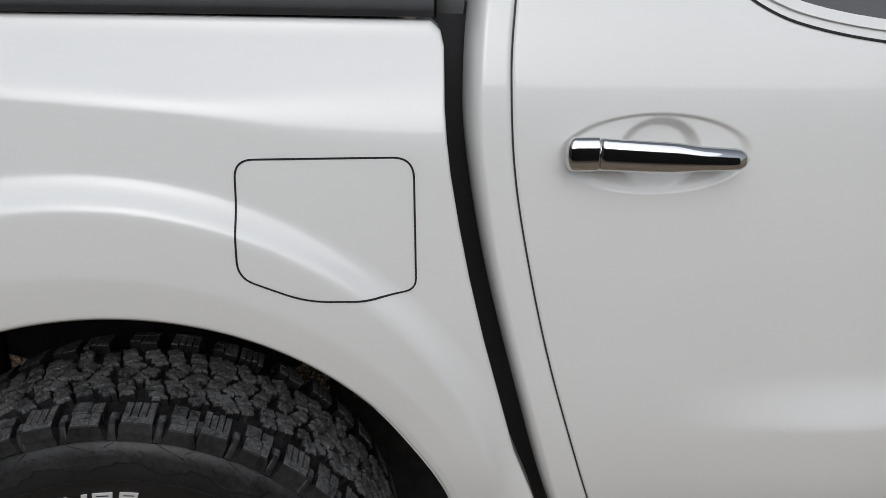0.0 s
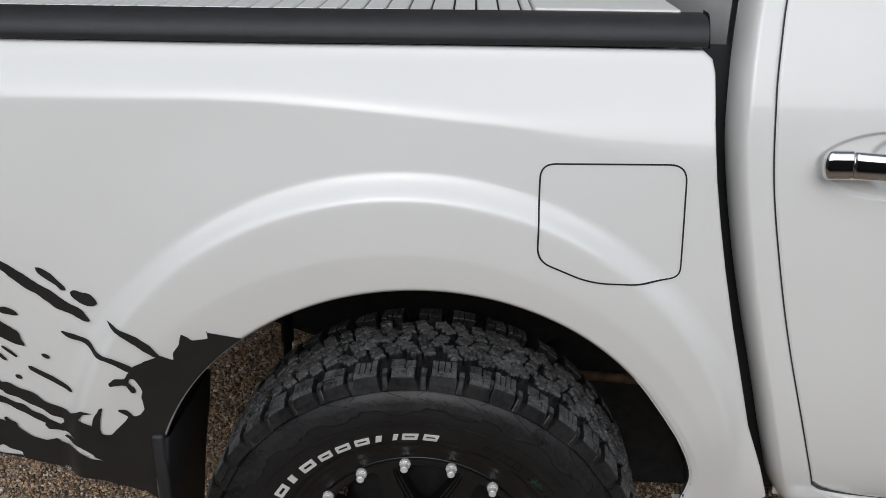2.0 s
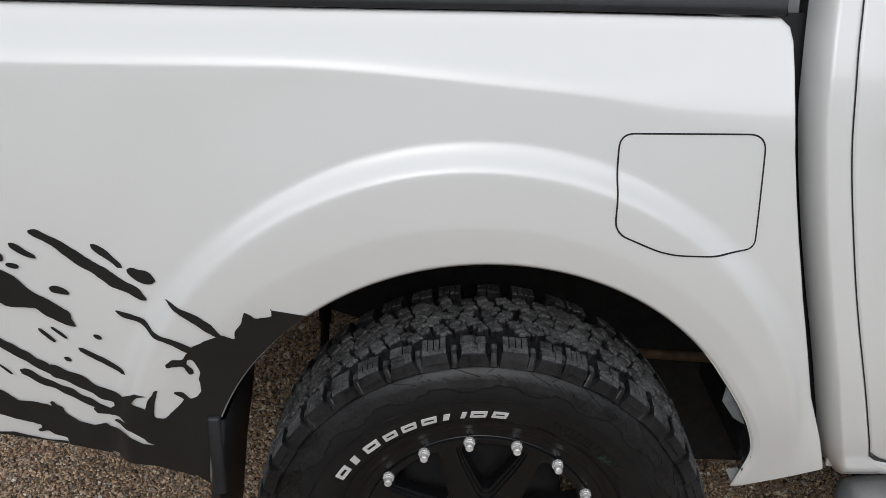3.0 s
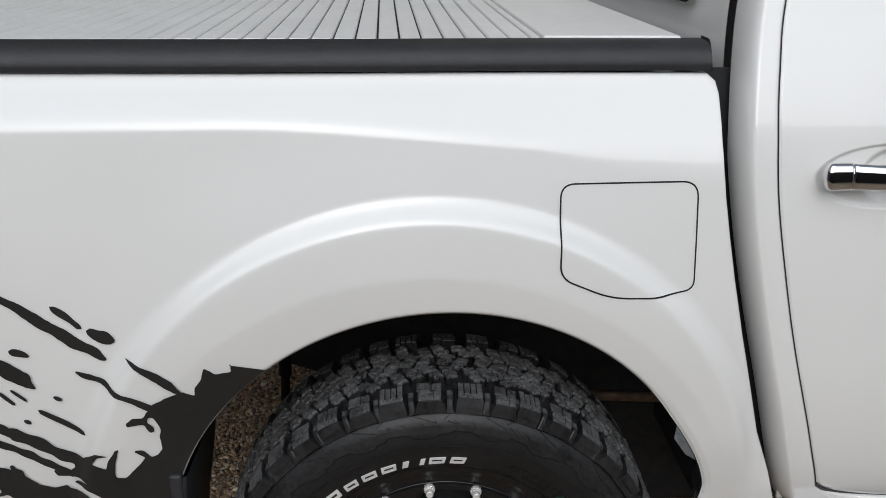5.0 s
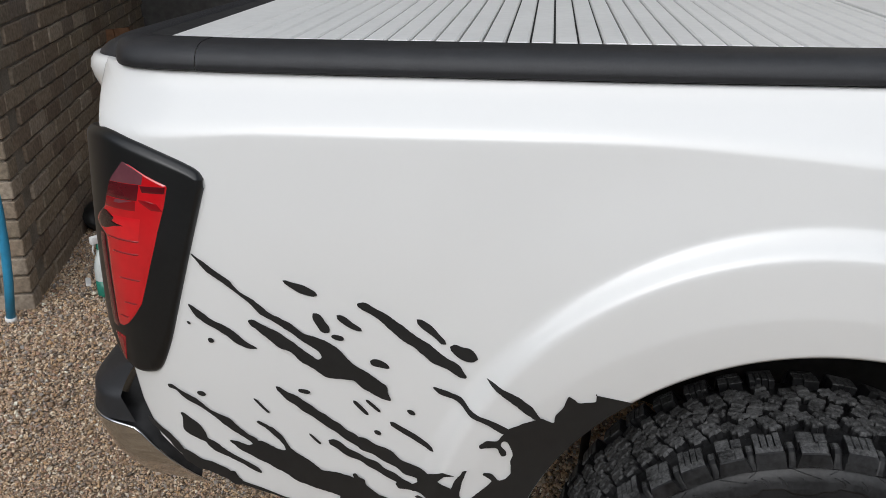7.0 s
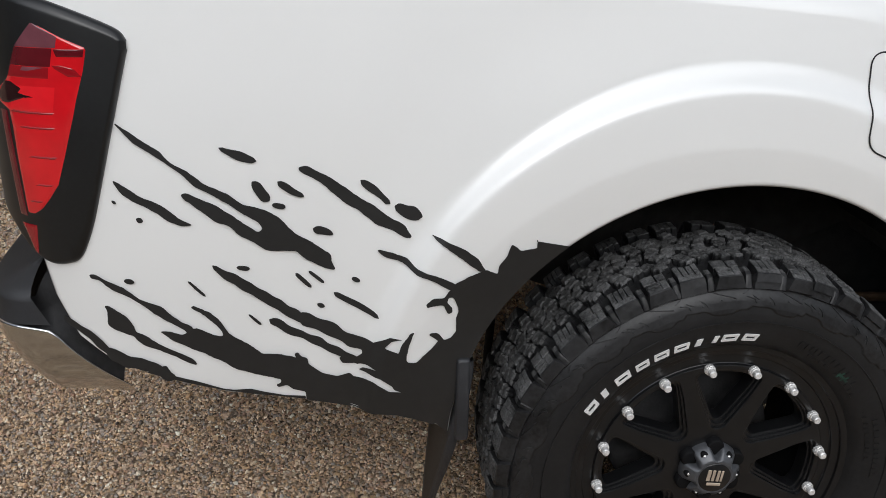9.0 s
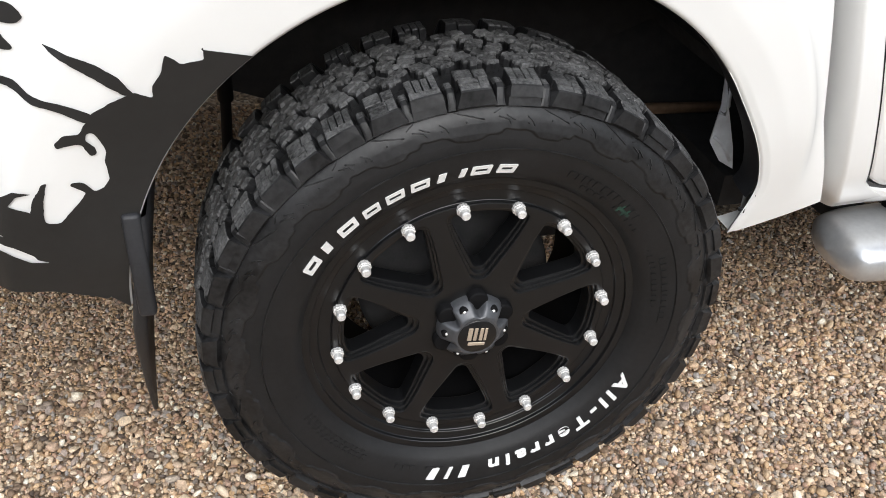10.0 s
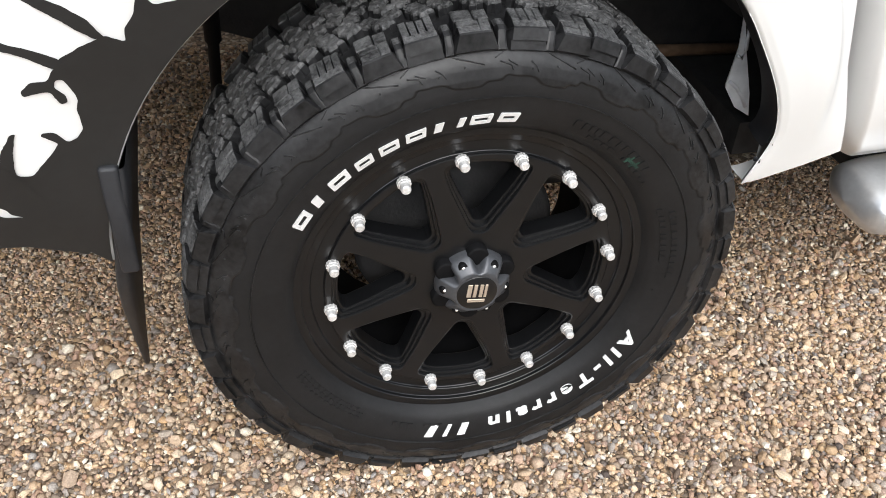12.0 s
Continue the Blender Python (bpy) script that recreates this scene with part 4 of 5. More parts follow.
def chrome_face(z):
    """How far the convex chrome face lies inside its top edge."""
    return 0.058 * max((0.692 - z) / 0.137, 0.0) ** 1.9 - 0.004


def chrome_shape(j, t):
    z = line_at(t, CHROME_TOP) + (0.538 - line_at(t, CHROME_TOP)) * j / 13
    return chrome_face(z), z


def pad_shape(j, t):
    u = j / 13
    z = 0.800 + (0.690 - 0.800) * u
    return 0.24 * max(0.60 - u, 0.0) - 0.010 * max(u - 0.60, 0.0), z


bumper = hold("rear_bumper", sweep(chrome_shape, 0.006, 1.6, 110), BUMPER_CHROME, truck, "chrome rear bumper reflecting the gravel")
hold("step_pad", sweep(pad_shape, 0.094, 1.6, 90, 0.07), PLASTIC, bumper, "black plastic step pad on the bumper")


def lip_shape(j, t):
    a, r = 2 * math.pi * j / 13, 0.0014 + 0.0018 * step(0.07, 0.10, t)
    z = line_at(t, CHROME_TOP)
    return chrome_face(z) - 0.001 + r * math.cos(a), z + 0.001 + r * math.sin(a)


hold("bumper_lip", sweep(lip_shape, 0.006, 1.6, 140), CHROME, bumper, "bright rolled edge of the chrome bumper")


def beam_shape(j, t):
    top = line_at(t, CHROME_TOP)
    high = 0.785 - 0.060 * step(0.09, 0.14, t)
    return chrome_face(top) + 0.006 + 0.030 * min(j / 4, 1.0), top - 0.006 + (high - top) * j / 13


hold("bumper_beam", sweep(beam_shape, 0.016, 1.6, 80), UNDER, bumper, "black beam in the gap behind the chrome")

# ---- underside, wheel house, mud flap ----
hold("wheel_house", lathe([(0.475, 0.03), (0.492, 0.05), (0.50, 0.12), (0.50, 0.46), (0.10, 0.47)], 64, False, radians(25), radians(160)), UNDER, truck, "black wheel house liner", Matrix.Translation((0, 0.03, 0.43)))


def liner_plate():
    """Black liner along the front leg of the arch, clipped against the inside of its edge."""
    def f(i, j):
        a = radians(7 + 57 * i / 24)
        r, d = arch_edge(a) - 0.0012 + 0.010 * (j / 8) ** 2, 0.0055 + 0.012 * step(0.20, 0.07, a)
        x, z = ARCH_X + r * math.cos(a), ARCH_Z + r * math.sin(a)
        return x, bed_y(x, z) + d + 0.06 * j / 8, z
    return sheet(25, 9, f, True)


hold("arch_liner", liner_plate(), PLASTIC, truck, "black plastic liner inside the front of the arch")
bm = bmesh.new()
shield = [bm.verts.new(p) for p in ((0.442, 0.20, 0.663), (0.449, 0.20, 0.60), (0.444, 0.20, 0.537), (0.470, 0.20, 0.500), (0.500, 0.20, 0.482), (0.490, 0.20, 0.523), (0.462, 0.20, 0.601))]
bm.faces.new(shield)
res = bmesh.ops.extrude_face_region(bm, geom=bm.faces[:])
bmesh.ops.translate(bm, verts=[g for g in res["geom"] if isinstance(g, bmesh.types.BMVert)], vec=(0.004, 0.008, 0))
heat_shield = hold("heat_shield", from_bm(bm), SHIELD, truck, "grey pressed metal shield in the wheel house")
for line in ([(0.455, 0.198, 0.645), (0.461, 0.198, 0.600), (0.458, 0.198, 0.585), (0.449, 0.198, 0.590)], [(0.449, 0.198, 0.547), (0.462, 0.198, 0.537), (0.476, 0.198, 0.520), (0.488, 0.198, 0.500)]):
    hold("pressed_rib", tube(line, 0.0028, 8), SHIELD, heat_shield)
hold("shock_absorber", tube([(-0.312, 0.42, 0.80), (-0.318, 0.42, 0.56), (-0.3185, 0.42, 0.555), (-0.332, 0.42, 0.30)], [0.013, 0.013, 0.009, 0.009], 16), RECESS, truck, "black shock absorber behind the wheel")
hold("cab_corner_tab", block(0.628, 0.135, 0.446, 0.668, 0.143, 0.462, 0.002, 2, True), WHITE, truck, "small white flange under the cab corner")
hold("axle_pipe", tube([(0.30, 0.47, 0.475), (0.62, 0.45, 0.472)], 0.011), RUST, truck, "rusty brown pipe under the bed")
hold("bed_floor", block(-1.08, wy(-0.3, 0.54), 0.70, 0.40, wy(-0.3, 1.42), 0.76), UNDER, truck)
hold("fuel_tank", block(0.25, 0.51, 0.15, 0.72, 0.95, 0.72, 0.03, 3, True), UNDER, truck, "black fuel tank behind the wheel")
hold("chassis_rail", block(-1.08, 0.96, 0.50, 2.0, 1.04, 0.62, 0.01, 1), UNDER, truck)
hold("rear_axle", tube([(0, 0.14, 0.375), (0, 1.45, 0.42)], 0.05, 16), UNDER, truck)


def flap():
    """Hanging rubber flap: a thick sheet across the car whose outer corner is cut away to a tip."""
    zs = [0.605, 0.585, 0.55, 0.50, 0.46, 0.42, 0.36, 0.30, 0.24, 0.18, 0.13, 0.10]
    outer = [0.004, 0.000, 0.000, 0.002, 0.008, 0.020, 0.050, 0.085, 0.120, 0.155, 0.185, 0.205]
    xs = [-0.428, -0.428, -0.432, -0.440, -0.447, -0.453, -0.460, -0.466, -0.472, -0.477, -0.481, -0.483]
    rows = []
    for z, o, x in zip(zs, outer, xs):
        inn = 0.22 - 0.008 * step(0.3, 0.10, z)
        t = 0.009 - 0.005 * step(0.45, 0.10, z)
        line = [(x - t, o + 0.004, z), (x - t * 0.6, o - 0.002, z), (x + t * 0.6, o - 0.002, z), (x + t, o + 0.004, z), (x + t, inn, z), (x - t, inn, z), (x - t, o + 0.004, z)]
        rows.append(line)
    return sheet(len(rows), 7, lambda i, j: rows[i][j])


mud_flap = hold("mud_flap", flap(), PLASTIC, truck, "black rubber mud flap hanging behind the wheel")
hold("flap_bracket", block(-0.447, -0.006, 0.46, -0.425, 0.012, 0.612, 0.005, 2, True), PLASTIC, mud_flap)

# ---- side step ----
def step_section(k, r=1.0):
    a = 2 * math.pi * k / 20
    ca, sa = math.cos(a), math.sin(a)
    return 0.085 * math.copysign(abs(ca) ** 0.75, ca) * r, 0.045 * math.copysign(abs(sa) ** 0.8, sa) * r


def side_step(x0, x1, cap):
    n = 16
    rows = []
    for i in range(n):
        t = i / (n - 1)
        x = x0 + (x1 - x0) * t
        r = math.sqrt(max(1 - (1 - min(t / 0.75, 1)) ** 2, 0.0)) * 0.35 + 0.65 * min(1, (t / 0.2) ** 0.5) if cap else 1.0
        rows.append([(x, wy(x, 0.075) + step_section(k, max(r, 0.01))[0], 0.360 + step_section(k, max(r, 0.01))[1]) for k in range(21)])
    return sheet(n, 21, lambda i, j: rows[i][j], True)


side = hold("side_step", side_step(0.79, 2.0, False), ALU, truck, "silver tubular side step with black rubber treads")
hold("step_end_cap", side_step(0.660, 0.792, True), ALU, side, "rounded silver end of the side step")
for k in range(5):
    hold("tread_rib", block(0.80, 0.035 + 0.024 * k, 0.400, 2.0, 0.052 + 0.024 * k, 0.413, 0.003, 1), RECESS, side, "", Matrix(((1, 0, 0, 0), (YAW, 1, 0, 0), (0, 0, 1, 0), (0, 0, 0, 1))))
def pad_point(i, j):
    d = -0.060 + 0.0125 * j
    x = 0.782 + 0.02 * (d + 0.06) / 0.12 if i == 0 else 2.0
    sa = math.sqrt(1 - (abs(d) / 0.085) ** (2 / 0.75))
    return x, wy(x, 0.075 + d), 0.3625 + 0.045 * sa ** 0.8


hold("tread_pad", sheet(2, 11, pad_point, False), RECESS, side)
hold("step_bracket", block(0.74, 0.12, 0.340, 0.80, 0.40, 0.385, 0.005, 1), UNDER, side)

# ---- wheel ----
AXLE_Z, PHI = 0.375, 142.3
HUB = Matrix.Translation((0, 0, AXLE_Z))


# shoulder lugs as they lie round the tyre, two kinds in turn; the pitch is uneven
LUG_ANGLES = [135.7, 127.4, 119.5, 111.0, 103.1, 93.9, 84.2, 75.6, 69.4, 60.7, 51.9]
LUG_ANGLES += [51.9 - 276.2 / 34 * k for k in range(1, 34)]
LUG_N = len(LUG_ANGLES)
LUG_TURN = [(-x, k) for k, x in enumerate(LUG_ANGLES)] + [(-LUG_ANGLES[0] + 360, LUG_N)]


def lug_turn(deg):
    """How many lugs lie between the first one and this angle."""
    a = (LUG_ANGLES[0] - deg) % 360 - LUG_ANGLES[0]
    for (a0, k0), (a1, k1) in zip(LUG_TURN, LUG_TURN[1:]):
        if a <= a1:
            return k0 + (a - a0) / (a1 - a0)
    return float(LUG_N)


SIDE = [(0.262, -0.0165), (0.275, -0.0215), (0.290, -0.0250), (0.303, -0.0264), (0.315, -0.0262), (0.326, -0.0244), (0.338, -0.0206), (0.346, -0.0168), (0.352, -0.0125), (0.358, -0.0068), (0.363, 0.001), (0.368, 0.012)]
SCALLOP = [(0.0, 0.3275), (0.22, 0.3262), (0.34, 0.3190), (0.62, 0.3178), (0.70, 0.3225), (0.84, 0.3235), (0.90, 0.3285), (1.0, 0.3275)]


def tyre_mesh():
    prof = [(0.236, 0.030), (0.240, 0.012), (0.246, 0.000), (0.252, -0.008), (0.256, -0.0125)] + SIDE[:3]
    prof += SIDE[3:]
    prof += [(0.370, 0.028), (0.371, 0.06), (0.372, 0.10), (0.371, 0.15), (0.369, 0.185), (0.357, 0.215), (0.33, 0.235), (0.28, 0.24), (0.24, 0.215)]
    fine = []
    for (r0, y0), (r1, y1) in zip(prof, prof[1:]):
        k = max(1, int(math.hypot(r1 - r0, y1 - y0) / (0.0012 if r0 < 0.335 else 0.004))) if 0.303 < r0 < 0.36 and y0 < 0.02 else 1
        fine += [(r0 + (r1 - r0) * i / k, y0 + (y1 - y0) * i / k) for i in range(k)]
    fine.append(prof[-1])
    n = 1080
    me = lathe(fine, n)
    edges = [line_at((lug_turn(360.0 * i / n) / 2 + 0.1) % 1.0, SCALLOP) for i in range(n)]
    m = len(fine)
    for i in range(n):
        for j in range(m):
            v = me.vertices[i * m + j]
            r = fine[j][0]
            if fine[j][1] < 0.03 and 0.3045 < r < 0.366:
                v.co.y -= 0.0022 * step(edges[i] - 0.0007, edges[i] + 0.0007, r) * step(0.366, 0.355, r)
    for f in me.polygons:
        c = f.center
        deg = math.degrees(math.atan2(c.z, c.x)) % 360
        if math.hypot(c.x, c.z) > edges[int(deg * n / 360) % n]:
            f.material_index = 1
    for v in me.vertices:
        if v.co.z < -AXLE_Z + 0.004:
            v.co.z = -AXLE_Z + 0.004
    return me


skin = tyre_mesh()
skin.materials.append(RUBBER)
skin.materials.append(DUSTY)
tyre = hold("tyre", skin, RUBBER, truck, "black all-terrain tyre with raised white letters and chunky tread", HUB)


hold("sidewall_ring", lathe_sharp([(0.3010, -0.0258), (0.3016, -0.0281), (0.3026, -0.0284), (0.3033, -0.0258)], 180), DUSTY, tyre)


def round_point(deg, y, r):
    """A point beside the top of the tyre, by its angle from the top."""
    return Vector((r * math.sin(radians(deg)), y, r * math.cos(radians(deg))))


def lug_block(bm, u0, u1, y0, y1, r0, r1, rng):
    """One sipe-edged block of a lug's running face, worn round at its rim."""
    u, y = [u0, u0, u1, u1], [y0, y1, y1, y0]
    r = [r0, r1, r1, r0]
    uc, yc = (u0 + u1) / 2, (y0 + y1) / 2
    loops = []
    for drop, grow in ((0.022, 1.05), (0.0016, 1.0), (0.0, 0.88)):
        loops.append([bm.verts.new(round_point(uc + (u[k] - uc) * grow + rng.uniform(-0.05, 0.05), yc + (y[k] - yc) * (1 + (grow - 1) * 0.6) + rng.uniform(-0.0004, 0.0004), r[k] - drop + rng.uniform(-0.0004, 0.0004))) for k in range(4)])
    for a, b in zip(loops, loops[1:]):
        for k in range(4):
            bm.faces.new((a[k], a[(k + 1) % 4], b[(k + 1) % 4], b[k])).material_index = 0 if b is loops[2] else 1
    bm.faces.new(loops[2]).material_index = 0


def lug_front(bm, rows, rng):
    """The outer face of a lug: rows of radius, y and half width run down the shoulder, closed at both ends."""
    line = []
    for r, y, w in rows:
        line.append([bm.verts.new(round_point(s * w + rng.uniform(-0.08, 0.08), y + rng.uniform(-0.0003, 0.0003), r)) for s in (-1, -0.36, 0.36, 1)])
    back = [[bm.verts.new(round_point(s * (w + 0.85), y + 0.016, min(r - 0.003, 0.368))) for s in (-1, 1)] for r, y, w in rows]
    for k in range(len(rows) - 1):
        for j in range(3):
            bm.faces.new((line[k][j], line[k][j + 1], line[k + 1][j + 1], line[k + 1][j])).material_index = 1
        for side, j in ((0, 0), (1, 3)):
            bm.faces.new((line[k][j], line[k + 1][j], back[k + 1][side], back[k][side])).material_index = 1


def ribbed_lug(w, seed):
    """Shoulder lug with three open sipes and a stepped outer face."""
    rng = random.Random(seed)
    bm = bmesh.new()
    lug_block(bm, -2.55 * w, 2.55 * w, -0.0105, -0.0015, 0.3812, 0.3838, rng)
    edges = [-2.50, -1.34, -1.19, -0.06, 0.09, 1.19, 1.34, 2.50]
    for k in range(0, 8, 2):
        lug_block(bm, edges[k] * w, edges[k + 1] * w, -0.0016, 0.027 + rng.uniform(-0.003, 0.004), 0.3838, 0.3862, rng)
    lug_front(bm, [(0.3806, -0.0107, 2.55 * w), (0.3794, -0.0128, 2.62 * w), (0.3672, -0.0172, 2.80 * w), (0.3664, -0.0135, 2.78 * w), (0.3555, -0.0172, 2.95 * w), (0.3515, -0.0110, 2.95 * w)], rng)
    return from_bm(bm)


def plain_lug(w, seed):
    """Shoulder lug with one sipe along the tread and a plain outer face that widens downwards."""
    rng = random.Random(seed)
    bm = bmesh.new()
    lug_block(bm, -2.35 * w, 0.80 * w, -0.0135, -0.0042, 0.3792, 0.3818, rng)
    lug_block(bm, -2.35 * w, 0.80 * w, -0.0030, 0.0050, 0.3822, 0.3842, rng)
    lug_block(bm, 0.80 * w, 2.35 * w, -0.0135, 0.0050, 0.3792, 0.3842, rng)
    lug_block(bm, -2.60 * w, 0.25 * w, 0.0068, 0.029, 0.3846, 0.3860, rng)
    lug_block(bm, 0.45 * w, 2.45 * w, 0.0068, 0.024, 0.3846, 0.3864, rng)
    lug_front(bm, [(0.3786, -0.0137, 2.35 * w), (0.3772, -0.0158, 2.42 * w), (0.3590, -0.0200, 3.25 * w), (0.3530, -0.0120, 3.45 * w)], rng)
    return from_bm(bm)


def mid_lug(seed):
    """Irregular tread lug: a cluster of small worn blocks parted by crooked sipes."""
    rng = random.Random(seed)
    bm = bmesh.new()
    flip = 1 if seed % 2 else -1
    shift = rng.uniform(-0.003, 0.003)
    for sx in (-1, 1):
        for sy in (-1, 1):
            cross_x, cross_y = rng.uniform(0.0006, 0.0014), rng.uniform(0.0006, 0.0012)
            far_x, far_y = 0.0255 + rng.uniform(-0.003, 0.002), 0.0205 + rng.uniform(-0.002, 0.002)
            tooth = rng.uniform(0.0015, 0.0035)
            ring = [(cross_x, cross_y + 0.001), (far_x * 0.45, cross_y - tooth * 0.4), (far_x * 0.62, cross_y + tooth), (far_x * 0.96, cross_y + 0.001), (far_x + 0.001, far_y * 0.45), (far_x * 0.83, far_y * 0.58), (far_x * 0.92, far_y * 0.93),
                    (far_x * 0.52, far_y), (far_x * 0.40, far_y * 0.86), (cross_x + 0.001, far_y * 0.95), (cross_x + tooth, far_y * 0.55)]
            ring = [(sx * (x + sy * shift * 0.5) + rng.uniform(-0.0006, 0.0006), flip * sy * y + sx * shift + rng.uniform(-0.0006, 0.0006)) for x, y in ring]
            if sx * sy * flip < 0:
                ring.reverse()
            cx, cy = sum(p[0] for p in ring) / len(ring), sum(p[1] for p in ring) / len(ring)
            top = 0.3856 + rng.uniform(-0.0024, 0.0016)
            loops = []
            for z, f in ((0.362, 1.05), (top - 0.0048, 1.0), (top - 0.0014, 0.93), (top, 0.74)):
                loops.append([bm.verts.new((cx + (x - cx) * f, cy + (y - cy) * f, z + (rng.uniform(-0.0008, 0.0008) if z == top else 0))) for x, y in ring])
            n = len(ring)
            for a, b in zip(loops, loops[1:]):
                for k in range(n):
                    bm.faces.new((a[k], a[(k + 1) % n], b[(k + 1) % n], b[k])).material_index = 1 if b is loops[1] else 0
            bm.faces.new(loops[-1]).material_index = 0
    return from_bm(bm)


def groove_bar():
    """Raised bar in the groove between two shoulder lugs, running down to the sidewall."""
    bm = bmesh.new()
    rows = [(0.3800, 0.012, 0.55), (0.3790, -0.001, 0.62), (0.3755, -0.0075, 0.66), (0.3650, -0.0125, 0.74), (0.3560, -0.0160, 0.95), (0.3500, -0.0120, 1.15)]
    line = [[bm.verts.new(round_point(q * w, y + d, r - e)) for q, d, e in ((-1.5, 0.008, 0.006), (-1, 0.0006, 0.0006), (-0.5, 0.0, 0.0), (0.5, 0.0, 0.0), (1, 0.0006, 0.0006), (1.5, 0.008, 0.006))] for r, y, w in rows]
    for a, b in zip(line, line[1:]):
        for k in range(5):
            bm.faces.new((a[k], a[k + 1], b[k + 1], b[k])).material_index = 0 if a is line[0] else 1
    return from_bm(bm)


bar_mesh = groove_bar()
bar_mesh.materials.append(TREAD)
bar_mesh.materials.append(DUSTY)
mid_kinds = [mid_lug(11 + k) for k in range(7)]
for me in mid_kinds:
    me.materials.append(TREAD)
    me.materials.append(DUSTY)
for k, deg in enumerate(LUG_ANGLES):
    pitch = (LUG_ANGLES[k - 1] % 360 - LUG_ANGLES[(k + 1) % LUG_N]) % 360 / 2
    w = (0.50 + 0.50 * pitch / 8.2) * 1.09
    me = ribbed_lug(w, k) if k % 2 == 0 else plain_lug(w, k)
    me.materials.append(TREAD)
    me.materials.append(DUSTY)
    hold("groove_bar", bar_mesh, TREAD, tyre, "", pose(0, 0, 0, 0, 90 - deg + (deg - LUG_ANGLES[(k + 1) % LUG_N]) % 360 / 2, 0))
    for row, y in enumerate((0.0, 0.066, 0.104, 0.142, 0.205)):
        a = deg - (0, 3.1, 6.2, 1.2, 4.0)[row] + random.uniform(-0.5, 0.5) * (row > 0)
        if row == 0:
            m = pose(0, 0, 0, 0, 90 - a, 0)
        elif row == 4:
            m = Matrix.Translation((0, 0.205, 0)) @ pose(0, 0, 0, 0, 90 - a, 0) @ pose(0, 0, 0, 0, 0, 180)
        else:
            m = Matrix.Translation((0, y, 0)) @ pose(0, 0, 0, 0, 90 - a, 0) @ pose(0, 0, 0, 0, 0, random.uniform(-9, 9) + (22, -24, 18)[row - 1])
        hold("tread_lug", me if row in (0, 4) else mid_kinds[(k * 3 + row * 2) % 7], TREAD, tyre, "", m)


def shoulder_line(points, radius):
    """A thin moulded ridge on the shoulder through (angle, radius) points."""
    fine = []
    for (a0, r0), (a1, r1) in zip(points, points[1:]):
        fine += [(a0 + (a1 - a0) * i / 4, r0 + (r1 - r0) * i / 4) for i in range(4)]
    fine.append(points[-1])
    return tube([(r * math.cos(radians(a)), line_at(r, SIDE) - 0.0026, r * math.sin(radians(a))) for a, r in fine], radius, 4)


pip_mesh = lathe([(0.0, -0.0012), (0.0010, -0.0008), (0.0014, 0.0006)], 8)
pip_mesh.materials.append(DUSTY)
for k, deg in enumerate(LUG_ANGLES):
    nxt = LUG_ANGLES[(k + 1) % LUG_N]
    gap = deg - ((deg - nxt) % 360) / 2
    if k % 2 == 0:
        lines = [[(gap + 0.2, 0.3655), (gap + 0.35, 0.3535), (gap - 1.2, 0.3500), (gap - 6.0, 0.3415)], [(gap + 3.4, 0.3440), (gap + 2.2, 0.3390), (gap + 1.7, 0.3335)]]
    else:
        lines = [[(gap - 0.1, 0.3655), (gap - 0.2, 0.3520), (gap + 1.4, 0.3475)], [(gap + 0.4, 0.3440), (gap - 1.8, 0.3400), (gap - 2.2, 0.3345)], [(gap - 1.2, 0.3450), (gap - 3.0, 0.3395)]]
    for pts in lines:
        hold("moulded_rib", shoulder_line(pts, 0.0009), DUSTY, tyre)
    for da, r in ((-2.2, 0.3405), (3.0, 0.3360)):
        if k % 2 == 0:
            a = radians(gap + da)
            hold("moulded_mark", pip_mesh, DUSTY, tyre, "", Matrix.Translation((r * math.cos(a), line_at(r, SIDE) - 0.0022, r * math.sin(a))))


def wheel_xy(r, deg):
    return (r * math.cos(radians(deg)), r * math.sin(radians(deg)))


def arc_bar(r0, r1, a0, a1, y0, y1, slant=0.0, n=6):
    """A raised bar that follows a circle of the wheel."""
    bm = bmesh.new()
    vs = []
    for i in range(n + 1):
        t = i / n
        for j, r in enumerate((r0, r1)):
            a = a0 + (a1 - a0) * t + slant * j
            x, z = wheel_xy(r, a)
            yb = tyre_side(r)
            vs.append(bm.verts.new((x, yb - y1, z)))
            vs.append(bm.verts.new((x, yb - y0, z)))
    for i in range(n):
        a, b = 4 * i, 4 * (i + 1)
        for p, q in ((0, 2), (2, 3), (3, 1), (1, 0)):
            bm.faces.new((vs[a + p], vs[a + q], vs[b + q], vs[b + p]))
    for e in (0, 4 * n):
        bm.faces.new((vs[e], vs[e + 2], vs[e + 3], vs[e + 1]))
    return from_bm(bm)


def tyre_side(r):
    return line_at(r, [(0.246, 0.000), (0.256, -0.0125), (0.262, -0.0165), (0.275, -0.0215), (0.290, -0.0250), (0.315, -0.0250), (0.326, -0.0215)])


